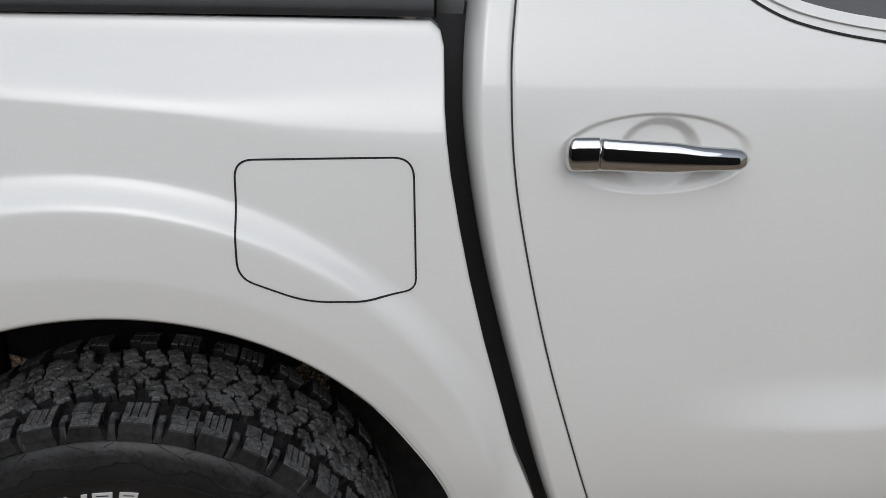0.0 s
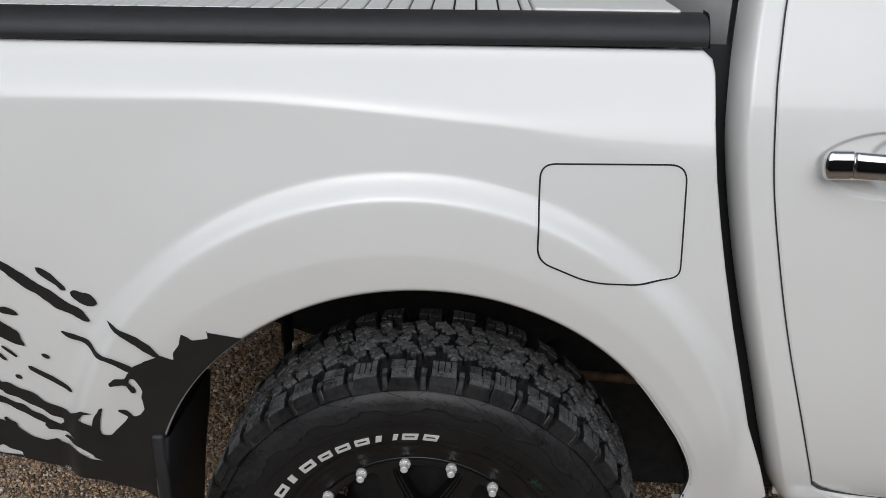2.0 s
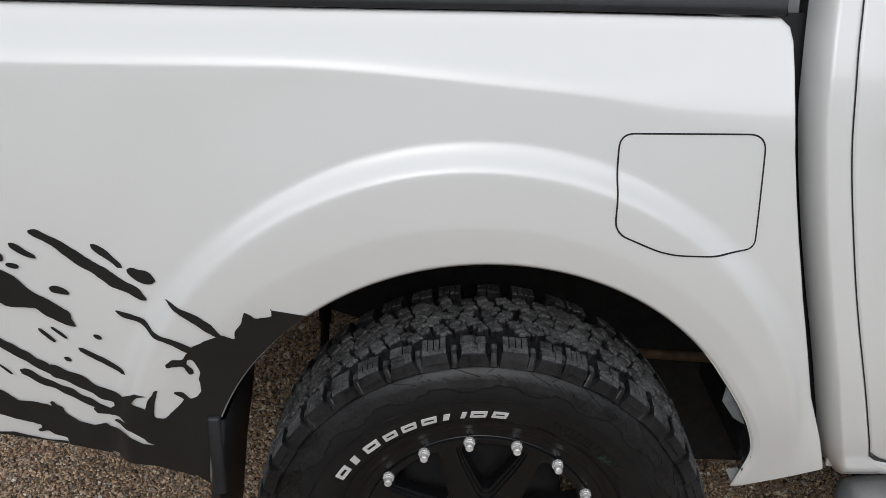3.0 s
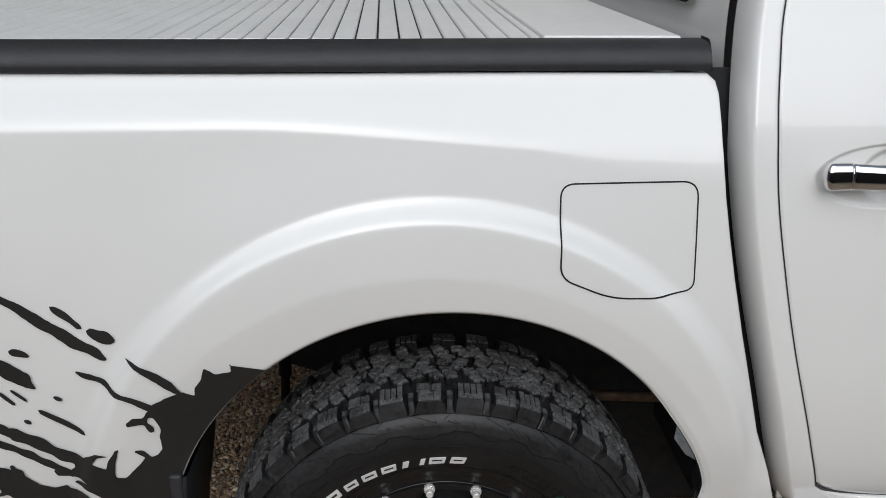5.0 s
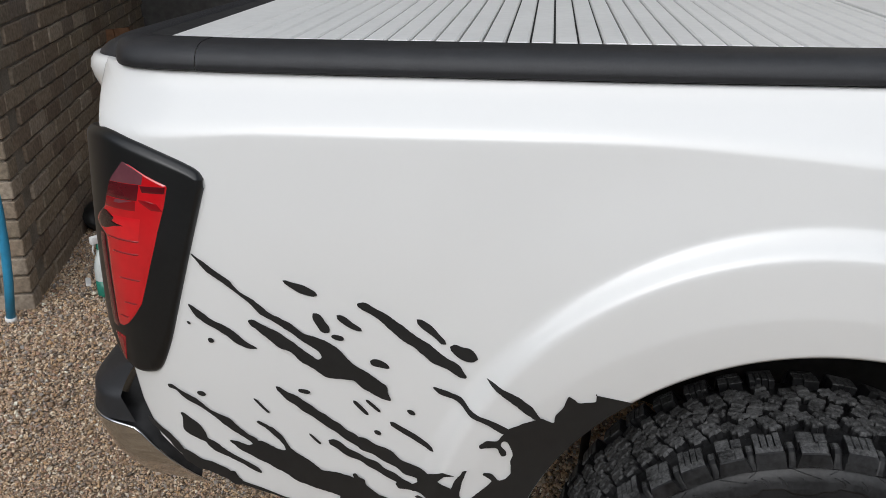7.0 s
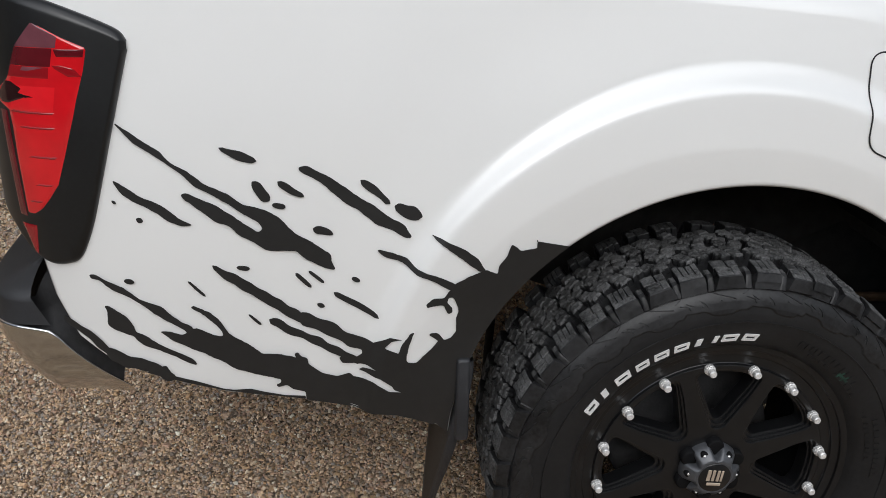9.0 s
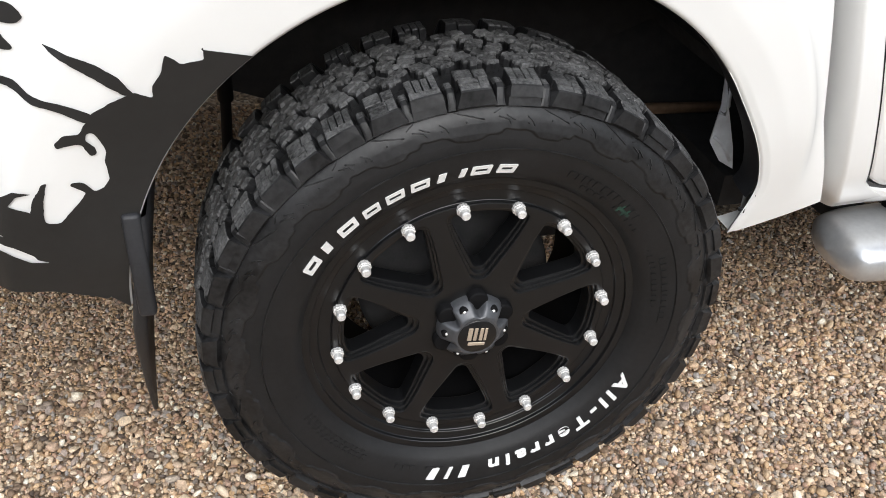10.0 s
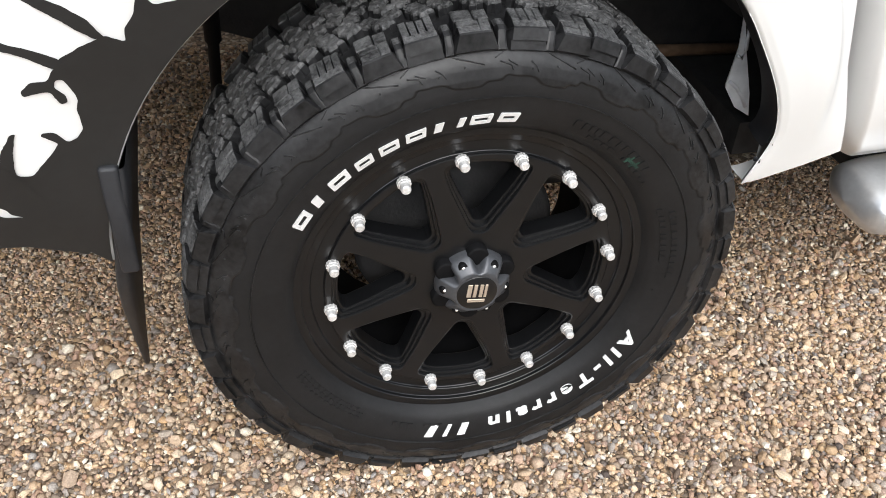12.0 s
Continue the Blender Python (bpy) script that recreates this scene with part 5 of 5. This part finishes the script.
# maker's name: plain white shapes, a slanted ring or bar in the place of each raised letter
def slant_ring(a0, a1, r0, r1, stroke):
    """A closed slanted frame that follows the tyre's side."""
    mid = radians((a0 + a1) / 2)
    w, h = radians(a0 - a1) * (r0 + r1) / 2, r1 - r0

    def frame_line(inset, corner):
        pts = [(-w / 2 + inset, inset), (w / 2 - inset, inset), (w / 2 - inset, h - inset), (-w / 2 + inset, h - inset)]
        return rounded(pts, corner, 4)
    loops = []
    for inset, corner, up in ((0.0, 0.0014, -0.001), (0.0, 0.0014, 0.0016), (stroke, 0.0008, 0.0016), (stroke, 0.0008, -0.001)):
        loop = []
        for p in frame_line(inset, corner):
            r = r0 + p.y
            a = mid - (p.x + 0.22 * (p.y - h / 2)) / ((r0 + r1) / 2)
            loop.append((r * math.cos(a), tyre_side(r) - up, r * math.sin(a)))
        loops.append(loop)
    n = len(loops[0])
    return mesh_from([p for loop in loops for p in loop], [(k * n + i, k * n + (i + 1) % n, (k + 1) * n + (i + 1) % n, (k + 1) * n + i) for k in range(3) for i in range(n)], False)


for a0, a1, tall, ring in ((149.2, 143.6, 1, 1), (141.4, 139.0, 1, 0), (134.6, 128.6, 1, 1), (126.4, 121.3, 0, 1), (119.4, 114.0, 0, 1), (112.2, 106.9, 0, 1), (105.2, 103.1, 0, 0), (99.2, 97.6, 0, 0), (95.6, 90.2, 0, 1), (88.4, 83.4, 0, 1)):
    top = 0.2808 if tall else 0.2785
    hold("raised_letter_block", slant_ring(a0, a1, 0.2648, top + 0.0006, 0.0056 if tall else 0.0047) if ring else arc_bar(0.2650, top, a0, a1, -0.001, 0.0016, -1.0), LETTER, tyre)


# tyre type, in raised white letters round the lower edge
def ring_text(text, r, start, end, size, tracking):
    cu = bpy.data.curves.new("t", "FONT")
    cu.body, cu.size, cu.extrude, cu.offset, cu.space_character, cu.shear = text, size, 0.0018, 0.0009, tracking, 0.12
    cu.align_x = "CENTER"
    ob = bpy.data.objects.new("t", cu)
    scene.collection.objects.link(ob)
    bpy.context.view_layer.update()
    me = bpy.data.meshes.new_from_object(ob.evaluated_get(bpy.context.evaluated_depsgraph_get()))
    bpy.data.objects.remove(ob)
    xs = [v.co.x for v in me.vertices]
    lo, hi = min(xs), max(xs)
    for v in me.vertices:
        rr = r + v.co.y
        ang = start + (end - start) * (v.co.x - lo) / (hi - lo)
        x, z = wheel_xy(rr, ang)
        v.co = Vector((x, tyre_side(rr) - 0.0006 - (v.co.z + 0.0018) * 0.5, z))
    bm = bmesh.new()
    bm.from_mesh(me)
    return from_bm(bm)


hold("raised_type_lettering", ring_text("All-Terrain", 0.2690, -24.5, -82.3, 0.0262, 1.45), LETTER, tyre, "white raised letters reading All-Terrain")
for a, w in ((-88.6, 2.4), (-94.4, 1.3), (-99.0, 2.6)):
    hold("raised_letter_block", arc_bar(0.2705, 0.2905, a, a - w, -0.001, 0.0016, -1.6), LETTER, tyre)
# small moulded marks in black rubber
for r, a0, a1, h in ((0.272, 68, 58, 0.010), (0.272, 56, 40, 0.010), (0.262, 62, 52, 0.005), (0.262, 48, 36, 0.005), (0.280, 22, -2, 0.008), (0.266, 24, 4, 0.007), (0.262, 205, 232, 0.003), (0.268, 205, 232, 0.003),
                     (0.274, 205, 232, 0.003), (0.268, 252, 244, 0.007), (0.268, 262, 256, 0.005)):
    k = a0
    sign = 1 if a1 > a0 else -1
    while (a1 - k) * sign > 0:
        w = random.uniform(0.9, 2.0) * sign
        hold("moulded_mark", arc_bar(r, r + h, k, k + w, -0.001, 0.0012, 0, 2), RUBBER, tyre)
        k += w + 0.9 * sign
for ang in (149, 26, 3, -8, 196, 238, 100, 60):
    hold("moulded_rib", arc_bar(0.268, 0.306, ang, ang + 0.25, -0.001, 0.0007, 0, 1), RUBBER, tyre)
hold("green_paint_mark", arc_bar(0.2625, 0.2770, 47.0, 42.0, -0.001, 0.0005, 0, 6), material("faded_green_paint", (0.014, 0.046, 0.032), 0.7, scale=700, vary=0.95), tyre, "small faded green paint mark")

# rim: rolled lip, spoked face with eight stepped windows, bolts, centre cap
rim = hold("rim", lathe_sharp([(0.196, 0.0150), (0.2045, 0.0150), (0.2052, 0.0156), (0.2215, 0.0160), (0.2225, 0.0150), (0.2226, 0.0122), (0.2234, 0.0114), (0.2345, 0.0085), (0.2352, 0.0078), (0.2353, 0.0028), (0.2361, 0.0020), (0.2440, 0.0000), (0.2462, 0.0004), (0.2476, 0.0020), (0.2480, 0.006), (0.243, 0.016)], 128), SATIN, truck, "satin black eight-spoke alloy rim", HUB)
# barrel's near-black colour stands in for the shade behind the spokes
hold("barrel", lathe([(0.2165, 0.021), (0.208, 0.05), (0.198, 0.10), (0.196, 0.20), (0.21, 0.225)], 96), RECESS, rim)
WINDOW0 = PHI - 22.5 * 2.5


def window_hole(deg, inset, n=5):
    """Three-sided opening between two spokes."""
    pts = [(0.079 + inset * 1.6, 0.010 - inset * 0.4), (0.148, 0.0470 - inset), (0.182 - inset, 0.0600 - inset), (0.1915 - inset, 0.030), (0.193 - inset, 0.0), (0.1915 - inset, -0.030), (0.182 - inset, -0.0600 + inset), (0.148, -0.0470 + inset), (0.079 + inset * 1.6, -0.010 + inset * 0.4)]
    c, s = math.cos(radians(deg)), math.sin(radians(deg))
    ring = rounded(pts, [0.012, 0.03, 0.010, 0.01, 0.01, 0.01, 0.010, 0.03, 0.012], n)
    return [(p.x * c - p.y * s, p.x * s + p.y * c) for p in ring]


def disc_outline(r, n=96):
    return [wheel_xy(r, 360 * k / n) for k in range(n)]


holes = [WINDOW0 + 45 * k for k in range(8)]
hold("spoke_face", plate([disc_outline(0.204)] + [window_hole(h, 0.0) for h in holes], 0.0095, 0.0165, 0.0024), SATIN, rim)
hold("spoke_step", plate([disc_outline(0.203)] + [window_hole(h, 0.0042) for h in holes], 0.0145, 0.024, 0.0022), SATIN, rim)
hold("spoke_back", plate([disc_outline(0.202)] + [window_hole(h, 0.0085) for h in holes], 0.0205, 0.050, 0.0018), SATIN, rim)
hold("brake_drum", lathe([(0.0, 0.105), (0.14, 0.105), (0.15, 0.115), (0.152, 0.19)], 64), UNDER, rim)
knurl = [(0.0105, 0.0095), (0.004, 0.0095), (0.0035, 0.0080), (0.001, 0.0078), (0.0005, 0.0066), (-0.0085, 0.0064), (-0.0105, 0.0050), (-0.0108, 0.0)]


def bolt_mesh():
    n = 24
    vs, fs = [], []
    for k, (y, r) in enumerate(knurl):
        for i in range(n):
            rr = r * (0.90 if i % 2 and 0 < k < 2 or (i % 2 and k == 0) else 1.0)
            vs.append((rr * math.cos(2 * math.pi * i / n), y, rr * math.sin(2 * math.pi * i / n)))
    for k in range(len(knurl) - 1):
        for i in range(n):
            fs.append((k * n + i, k * n + (i + 1) % n, (k + 1) * n + (i + 1) % n, (k + 1) * n + i))
    return mesh_from(vs, fs, False)


bolt = bolt_mesh()
bolt.materials.append(STEEL)
for k in range(16):
    x, z = wheel_xy(0.198, PHI - 22.5 * k)
    hold("bolt", bolt, STEEL, rim, "silver bolt" if k == 0 else "", Matrix.Translation((x, 0, z)))


# centre cap: six-lobed dome with dark lug recesses
def cap_mesh():
    prof = [(0.0535, 0.012), (0.0535, 0.004), (0.051, -0.004), (0.044, -0.012), (0.036, -0.019), (0.031, -0.0225), (0.0295, -0.0215), (0.0, -0.0215)]
    n = 144
    vs, fs, m = [], [], len(prof)
    for i in range(n):
        a = 2 * math.pi * i / n
        lobe = max(math.cos(6 * (a - radians(86))), 0) ** 1.5
        for r, y in prof:
            sink = lobe * 0.34 * min(max((r - 0.031) / 0.020, 0), 1)
            vs.append((r * (1 - sink) * math.cos(a), y, r * (1 - sink) * math.sin(a)))
    for i in range(n):
        k = (i + 1) % n
        for j in range(m - 1):
            fs.append((i * m + j, i * m + j + 1, k * m + j + 1, k * m + j))
    return mesh_from(vs, fs)


cap = hold("centre_cap", cap_mesh(), CAP, rim, "gunmetal grey domed centre cap with dark lug recesses")
cup = lathe([(0.0, -0.0035), (0.0115, -0.0035), (0.0140, -0.0028), (0.0152, -0.001), (0.0158, 0.010)], 28)
cup.materials.append(RECESS)
BRONZE = material("pale_bronze_badge", (0.52, 0.43, 0.34), 0.4, 0.4, scale=200, vary=0.1)
pip = lathe([(0.0, -0.0056), (0.0012, -0.0056), (0.0014, -0.0048), (0.0026, -0.0046), (0.0028, 0.001)], 12)
pip.materials.append(STEEL)
pocket = lathe([(0.0, -0.0042), (0.0058, -0.0042), (0.0066, -0.0030), (0.0068, 0.004)], 20)
pocket.materials.append(RECESS)
for k in range(6):
    x, z = wheel_xy(0.0475, 86 + 60 * k)
    hold("lug_recess", cup, RECESS, cap, "", Matrix.Translation((x, 0, z)))
    x, z = wheel_xy(0.0430, 116 + 60 * k)
    hold("screw_pocket", pocket, RECESS, cap, "", Matrix.Translation((x, -0.0085, z)))
    hold("cap_screw", pip, STEEL, cap, "", Matrix.Translation((x, -0.0085, z)))
hold("badge", lathe([(0.0, -0.0225), (0.0275, -0.0225), (0.0285, -0.0215)], 48), SATIN, cap, "round black badge with plain silver bars")
for x0, z0, x1, z1, lean in ((-0.0150, -0.006, -0.0085, 0.016, 0.12), (-0.0060, -0.006, -0.0010, 0.016, 0.12), (0.0025, -0.006, 0.0075, 0.016, 0.0), (0.0095, -0.006, 0.0135, 0.016, 0.0), (-0.0125, -0.0150, 0.0125, -0.0095, 0.0)):
    me = block(x0, -0.0240, z0, x1, -0.0222, z1, 0.0006, 1)
    hold("badge_bar", me, BRONZE, cap, "", pose(0, 0, 0, 0, 6, 0))

# ---- ground ----
ground = hold("ground", mesh_from([(-300, -300, 0), (300, -300, 0), (300, 300, 0), (-300, 300, 0)], [(0, 1, 2, 3)], False), GROUND)
tagged(ground, "gravel ground of small tan and brown stones", "ground", kind="structure")


def pebbles(zones, seed):
    """Loose stones: jittered chunks of many shapes in one mesh; far zones take simpler ones."""
    rng = np.random.default_rng(seed)
    g = (1 + 5**0.5) / 2
    ico = np.array([(-1, g, 0), (1, g, 0), (-1, -g, 0), (1, -g, 0), (0, -1, g), (0, 1, g), (0, -1, -g), (0, 1, -g), (g, 0, -1), (g, 0, 1), (-g, 0, -1), (-g, 0, 1)]) / math.hypot(1, g)
    ico_tri = np.array([(0, 11, 5), (0, 5, 1), (0, 1, 7), (0, 7, 10), (0, 10, 11), (1, 5, 9), (5, 11, 4), (11, 10, 2), (10, 7, 6), (7, 1, 8), (3, 9, 4), (3, 4, 2), (3, 2, 6), (3, 6, 8), (3, 8, 9), (4, 9, 5), (2, 4, 11), (6, 2, 10), (8, 6, 7), (9, 8, 1)])
    chip = np.array([(-1, -1, -1), (1, -1, -1), (1, 1, -1), (-1, 1, -1), (-1, -1, 1), (1, -1, 1), (1, 1, 1), (-1, 1, 1)]) * 0.57
    chip_tri = np.array([(0, 2, 1), (0, 3, 2), (4, 5, 6), (4, 6, 7), (0, 1, 5), (0, 5, 4), (1, 2, 6), (1, 6, 5), (2, 3, 7), (2, 7, 6), (3, 0, 4), (3, 4, 7)])
    shapes = {True: (ico[None] * (1 + rng.uniform(-0.26, 0.24, (40, 12, 1))), ico_tri), False: (chip[None] * (1 + rng.uniform(-0.2, 0.2, (40, 8, 1))) + rng.uniform(-0.28, 0.28, (40, 8, 3)), chip_tri)}
    allv, allf, base = [], [], 0
    for x0, y0, x1, y1, pitch, size, fine in zones:
        kinds, tri = shapes[fine]
        nx, ny = int((x1 - x0) / pitch), int((y1 - y0) / pitch)
        gx, gy = np.meshgrid(np.arange(nx), np.arange(ny))
        n = nx * ny
        x = x0 + (gx.ravel() + rng.uniform(-0.2, 1.2, n)) * pitch
        y = y0 + (gy.ravel() + rng.uniform(-0.2, 1.2, n)) * pitch
        r = size * rng.lognormal(0, 0.36 if fine else 0.27, n) * 0.5
        ax = np.stack([r * rng.uniform(0.95, 1.5, n), r * rng.uniform(0.75, 1.1, n), r * rng.uniform(0.55, 0.85, n)], 1)
        v = kinds[rng.integers(0, 40, n)] * ax[:, None, :]
        q = rng.normal(size=(n, 4)) * np.array([1, 0.35, 0.35, 1.2])
        q /= np.linalg.norm(q, axis=1, keepdims=True)
        w, i, j, k = q.T
        rot = np.stack([1 - 2 * (j * j + k * k), 2 * (i * j - k * w), 2 * (i * k + j * w), 2 * (i * j + k * w), 1 - 2 * (i * i + k * k), 2 * (j * k - i * w), 2 * (i * k - j * w), 2 * (j * k + i * w), 1 - 2 * (i * i + j * j)], 1).reshape(n, 3, 3)
        v = np.einsum("nab,nvb->nva", rot, v)
        v += np.stack([x, y, ax[:, 2] * rng.uniform(0.0, 2.3, n)], 1)[:, None, :]
        m = v.shape[1]
        allf.append((base + tri[None] + m * np.arange(n)[:, None, None]).reshape(-1, 3))
        allv.append(v.reshape(-1, 3))
        base += n * m
    v, faces = np.concatenate(allv), np.concatenate(allf)
    me = bpy.data.meshes.new("m")
    me.vertices.add(len(v))
    me.vertices.foreach_set("co", v.reshape(-1).astype(np.float32))
    me.loops.add(len(faces) * 3)
    me.loops.foreach_set("vertex_index", faces.reshape(-1).astype(np.int32))
    me.polygons.add(len(faces))
    me.polygons.foreach_set("loop_start", np.arange(0, len(faces) * 3, 3, dtype=np.int32))
    me.polygons.foreach_set("use_smooth", np.arange(len(faces)) // 20 % 5 > 2)
    me.update(calc_edges=True)
    me.validate()
    return me


gravel = hold("gravel", pebbles([(-0.95, -0.40, 1.25, 0.40, 0.0059, 0.0076, True), (-0.95, 0.40, 1.25, 0.75, 0.0062, 0.0077, False), (-1.9, 0.20, -0.95, 1.9, 0.0060, 0.0075, False), (-0.95, 0.75, 0.4, 1.6, 0.0078, 0.0094, False), (-3.0, 0.5, -1.9, 3.0, 0.0084, 0.0102, False)], 5), PEBBLE)
tagged(gravel, "loose tan, brown and grey gravel stones", "gravel", kind="stuff")

# ---- garage behind the truck: brick pier, dark inside ----
PIER = Matrix.Translation((-2.396, 1.638, 0)) @ pose(0, 0, 0, 0, 0, 17.5)
# the last block's unseen upper part is added to block sky over the gravel
core = [block(-6.0, 0.012, 0, -0.012, 3.2, 2.7), block(2.75, 0.012, 0, 7.0, 3.2, 2.7), block(-6.0, 0.014, 2.704, 7.0, 0.3, 5.2)]
wall_a = tagged(hold("wall_west", core[0], MORTAR, None, "", PIER), "stock brick garage wall with weathered courses", "wall", kind="structure")
tagged(hold("wall_east", core[1], MORTAR, None, "", PIER), "brick garage wall beyond the truck", "wall", kind="structure")
tagged(hold("wall_lintel", core[2], MORTAR, None, "", PIER), "wall above the garage opening, its unseen top added to block sky", "wall", kind="structure")
tagged(hold("wall_back", block(-0.012, 3.1, 0, 2.75, 3.3, 2.7), PLAIN_WALL, None, "", PIER), "dark back wall inside the garage", "wall", kind="structure")
roof = tagged(hold("ceiling", block(-6.0, 0.31, 2.704, 7.0, 3.3, 2.85), PLAIN_WALL, None, "", PIER), "dark garage ceiling", "ceiling", kind="structure")
# out of view; added so that the truck's side reflects something dark
tagged(hold("wall_south", block(-14, -9.4, 0, 14, -9.2, 4.2), DARK_WALL), "unseen dark wall, added to darken reflections in the truck", "wall", kind="structure")
# out of view; added to keep sky light off the gravel
tagged(hold("wall_far_west", block(-7.2, -9.2, 0, -7.0, 3.0, 3.6), PLAIN_WALL), "unseen dark wall, added to shade the gravel", "wall", kind="structure")
tagged(hold("floor_slab", block(0.0, 1.9, 0.0, 2.75, 3.1, 0.02), PLAIN_WALL, None, "", PIER), "dark garage floor slab", "floor", kind="structure")
brick = block(0, 0, 0, 0.215, 0.1025, 0.065, 0.004, 1)
half = block(0, 0, 0, 0.1025, 0.1025, 0.065, 0.004, 1)
for me in (brick, half):
    me.materials.append(BRICK)
rest = []
for c in range(36):
    z = 0.004 + 0.075 * c
    # face towards the drive
    x = -0.215 if c % 2 == 0 else -0.1025
    laid = [(brick if c % 2 == 0 else half, Matrix.Translation((x, random.uniform(-0.003, 0.003), z)), True)]
    for k in range(24):
        laid.append((brick, Matrix.Translation((x - 0.225 * (k + 1), random.uniform(-0.004, 0.004), z)) @ pose(0, 0, 0, random.uniform(-0.6, 0.6), random.uniform(-0.5, 0.5), 0), k < 2))
    # return face beside the opening
    y = 0.113 if c % 2 == 0 else 0.226
    for k in range(13):
        laid.append((brick, Matrix.Translation((random.uniform(-0.004, 0.004), y + 0.225 * k, z)) @ pose(0, 0, 0, 0, random.uniform(-0.6, 0.6), 90), k < 11))
    for me, m, near in laid:
        if near and c < 21:
            hold("brick", me, BRICK, wall_a, "", m)
        else:
            rest.append((me, m))
vs, fs = [], []
for me, m in rest:
    base = len(vs)
    vs += [m @ v.co for v in me.vertices]
    fs += [tuple(i + base for i in f.vertices) for f in me.polygons]
tagged(hold("brickwork", mesh_from(vs, fs, False), BRICK_FAR, wall_a), kind="stuff")

# ---- things by the garage ----
def bottle():
    ob = tagged(new("spray_bottle"), "milky spray bottle with green liquid standing on the gravel", "spray bottle")
    ob.matrix_basis = Matrix.Translation((-2.197, 1.815, 0.004)) @ pose(0, 0, 0, 0, 0, 62) @ Matrix.Diagonal((0.76, 0.76, 0.93, 1))
    up = pose(0, 0, 0, -90)
    hold("liquid", lathe([(0.0, 0.0), (0.040, 0.0), (0.043, -0.01), (0.043, -0.075), (0.0, -0.075)], 24), GREEN, ob, "green liquid", up)
    hold("bottle_body", lathe([(0.0426, -0.0755), (0.042, -0.12), (0.034, -0.16), (0.018, -0.20), (0.014, -0.215)], 24), CLEARISH, ob, "milky plastic body", up)
    hold("collar", lathe([(0.0165, -0.213), (0.0165, -0.24), (0.010, -0.242)], 20), GREEN, ob, "", up)
    hold("spray_head", block(-0.045, -0.014, 0.24, 0.022, 0.014, 0.275, 0.006, 2, True), LETTER, ob, "white spray head")
    hold("trigger", tube([(-0.030, 0, 0.242), (-0.040, 0, 0.215), (-0.034, 0, 0.195)], 0.005, 8), LETTER, ob)


bottle()
pole = tagged(new("blue_pole"), "bent blue plastic pole leaning against the brick pier", "pole")
hold("shaft", tube([(-2.432, 1.54, 0.01), (-2.409, 1.54, 0.18), (-2.397, 1.54, 0.31), (-2.393, 1.54, 0.44), (-2.395, 1.54, 0.56), (-2.402, 1.55, 0.90), (-2.415, 1.56, 1.30)], 0.017, 12), BLUE, pole)
hold("ferrule", tube([(-2.4325, 1.54, 0.0), (-2.4305, 1.54, 0.02)], 0.021, 12), LETTER, pole)
plank = tagged(new("timber_board"), "brown timber board leaning inside the garage", "board")
for k in range(2):
    hold("strip", block(-0.04 + 0.085 * k, -0.012, 0, 0.04 + 0.085 * k, 0.012, 0.82, 0.003, 1), WOOD, plank)
plank.matrix_basis = Matrix.Translation((-2.865, 3.40, 0.004)) @ pose(0, 0, 0, -3, -6, 8)
bag = tagged(new("black_bag"), "slumped black bag on the garage floor", "bag")
bm = bmesh.new()
bmesh.ops.create_icosphere(bm, subdivisions=3, radius=1)
for v in bm.verts:
    k = 1 + 0.25 * noise.noise(v.co * 1.7)
    v.co = Vector((v.co.x * 0.095 * k, v.co.y * 0.13 * k, max(v.co.z * 0.085 * k, -0.06) + 0.06))
hold("sack", from_bm(bm, True), VINYL, bag)
bag.matrix_basis = Matrix.Translation((-2.595, 2.56, 0.004))
scrap = tagged(new("white_scrap"), "small white plastic scrap lying on the gravel", "scrap")
hold("strip", block(-0.01, -0.03, 0, 0.012, 0.03, 0.012, 0.004, 1), LETTER, scrap)
scrap.matrix_basis = Matrix.Translation((-2.325, 1.897, 0.008)) @ pose(0, 0, 0, 10, 20, 35)
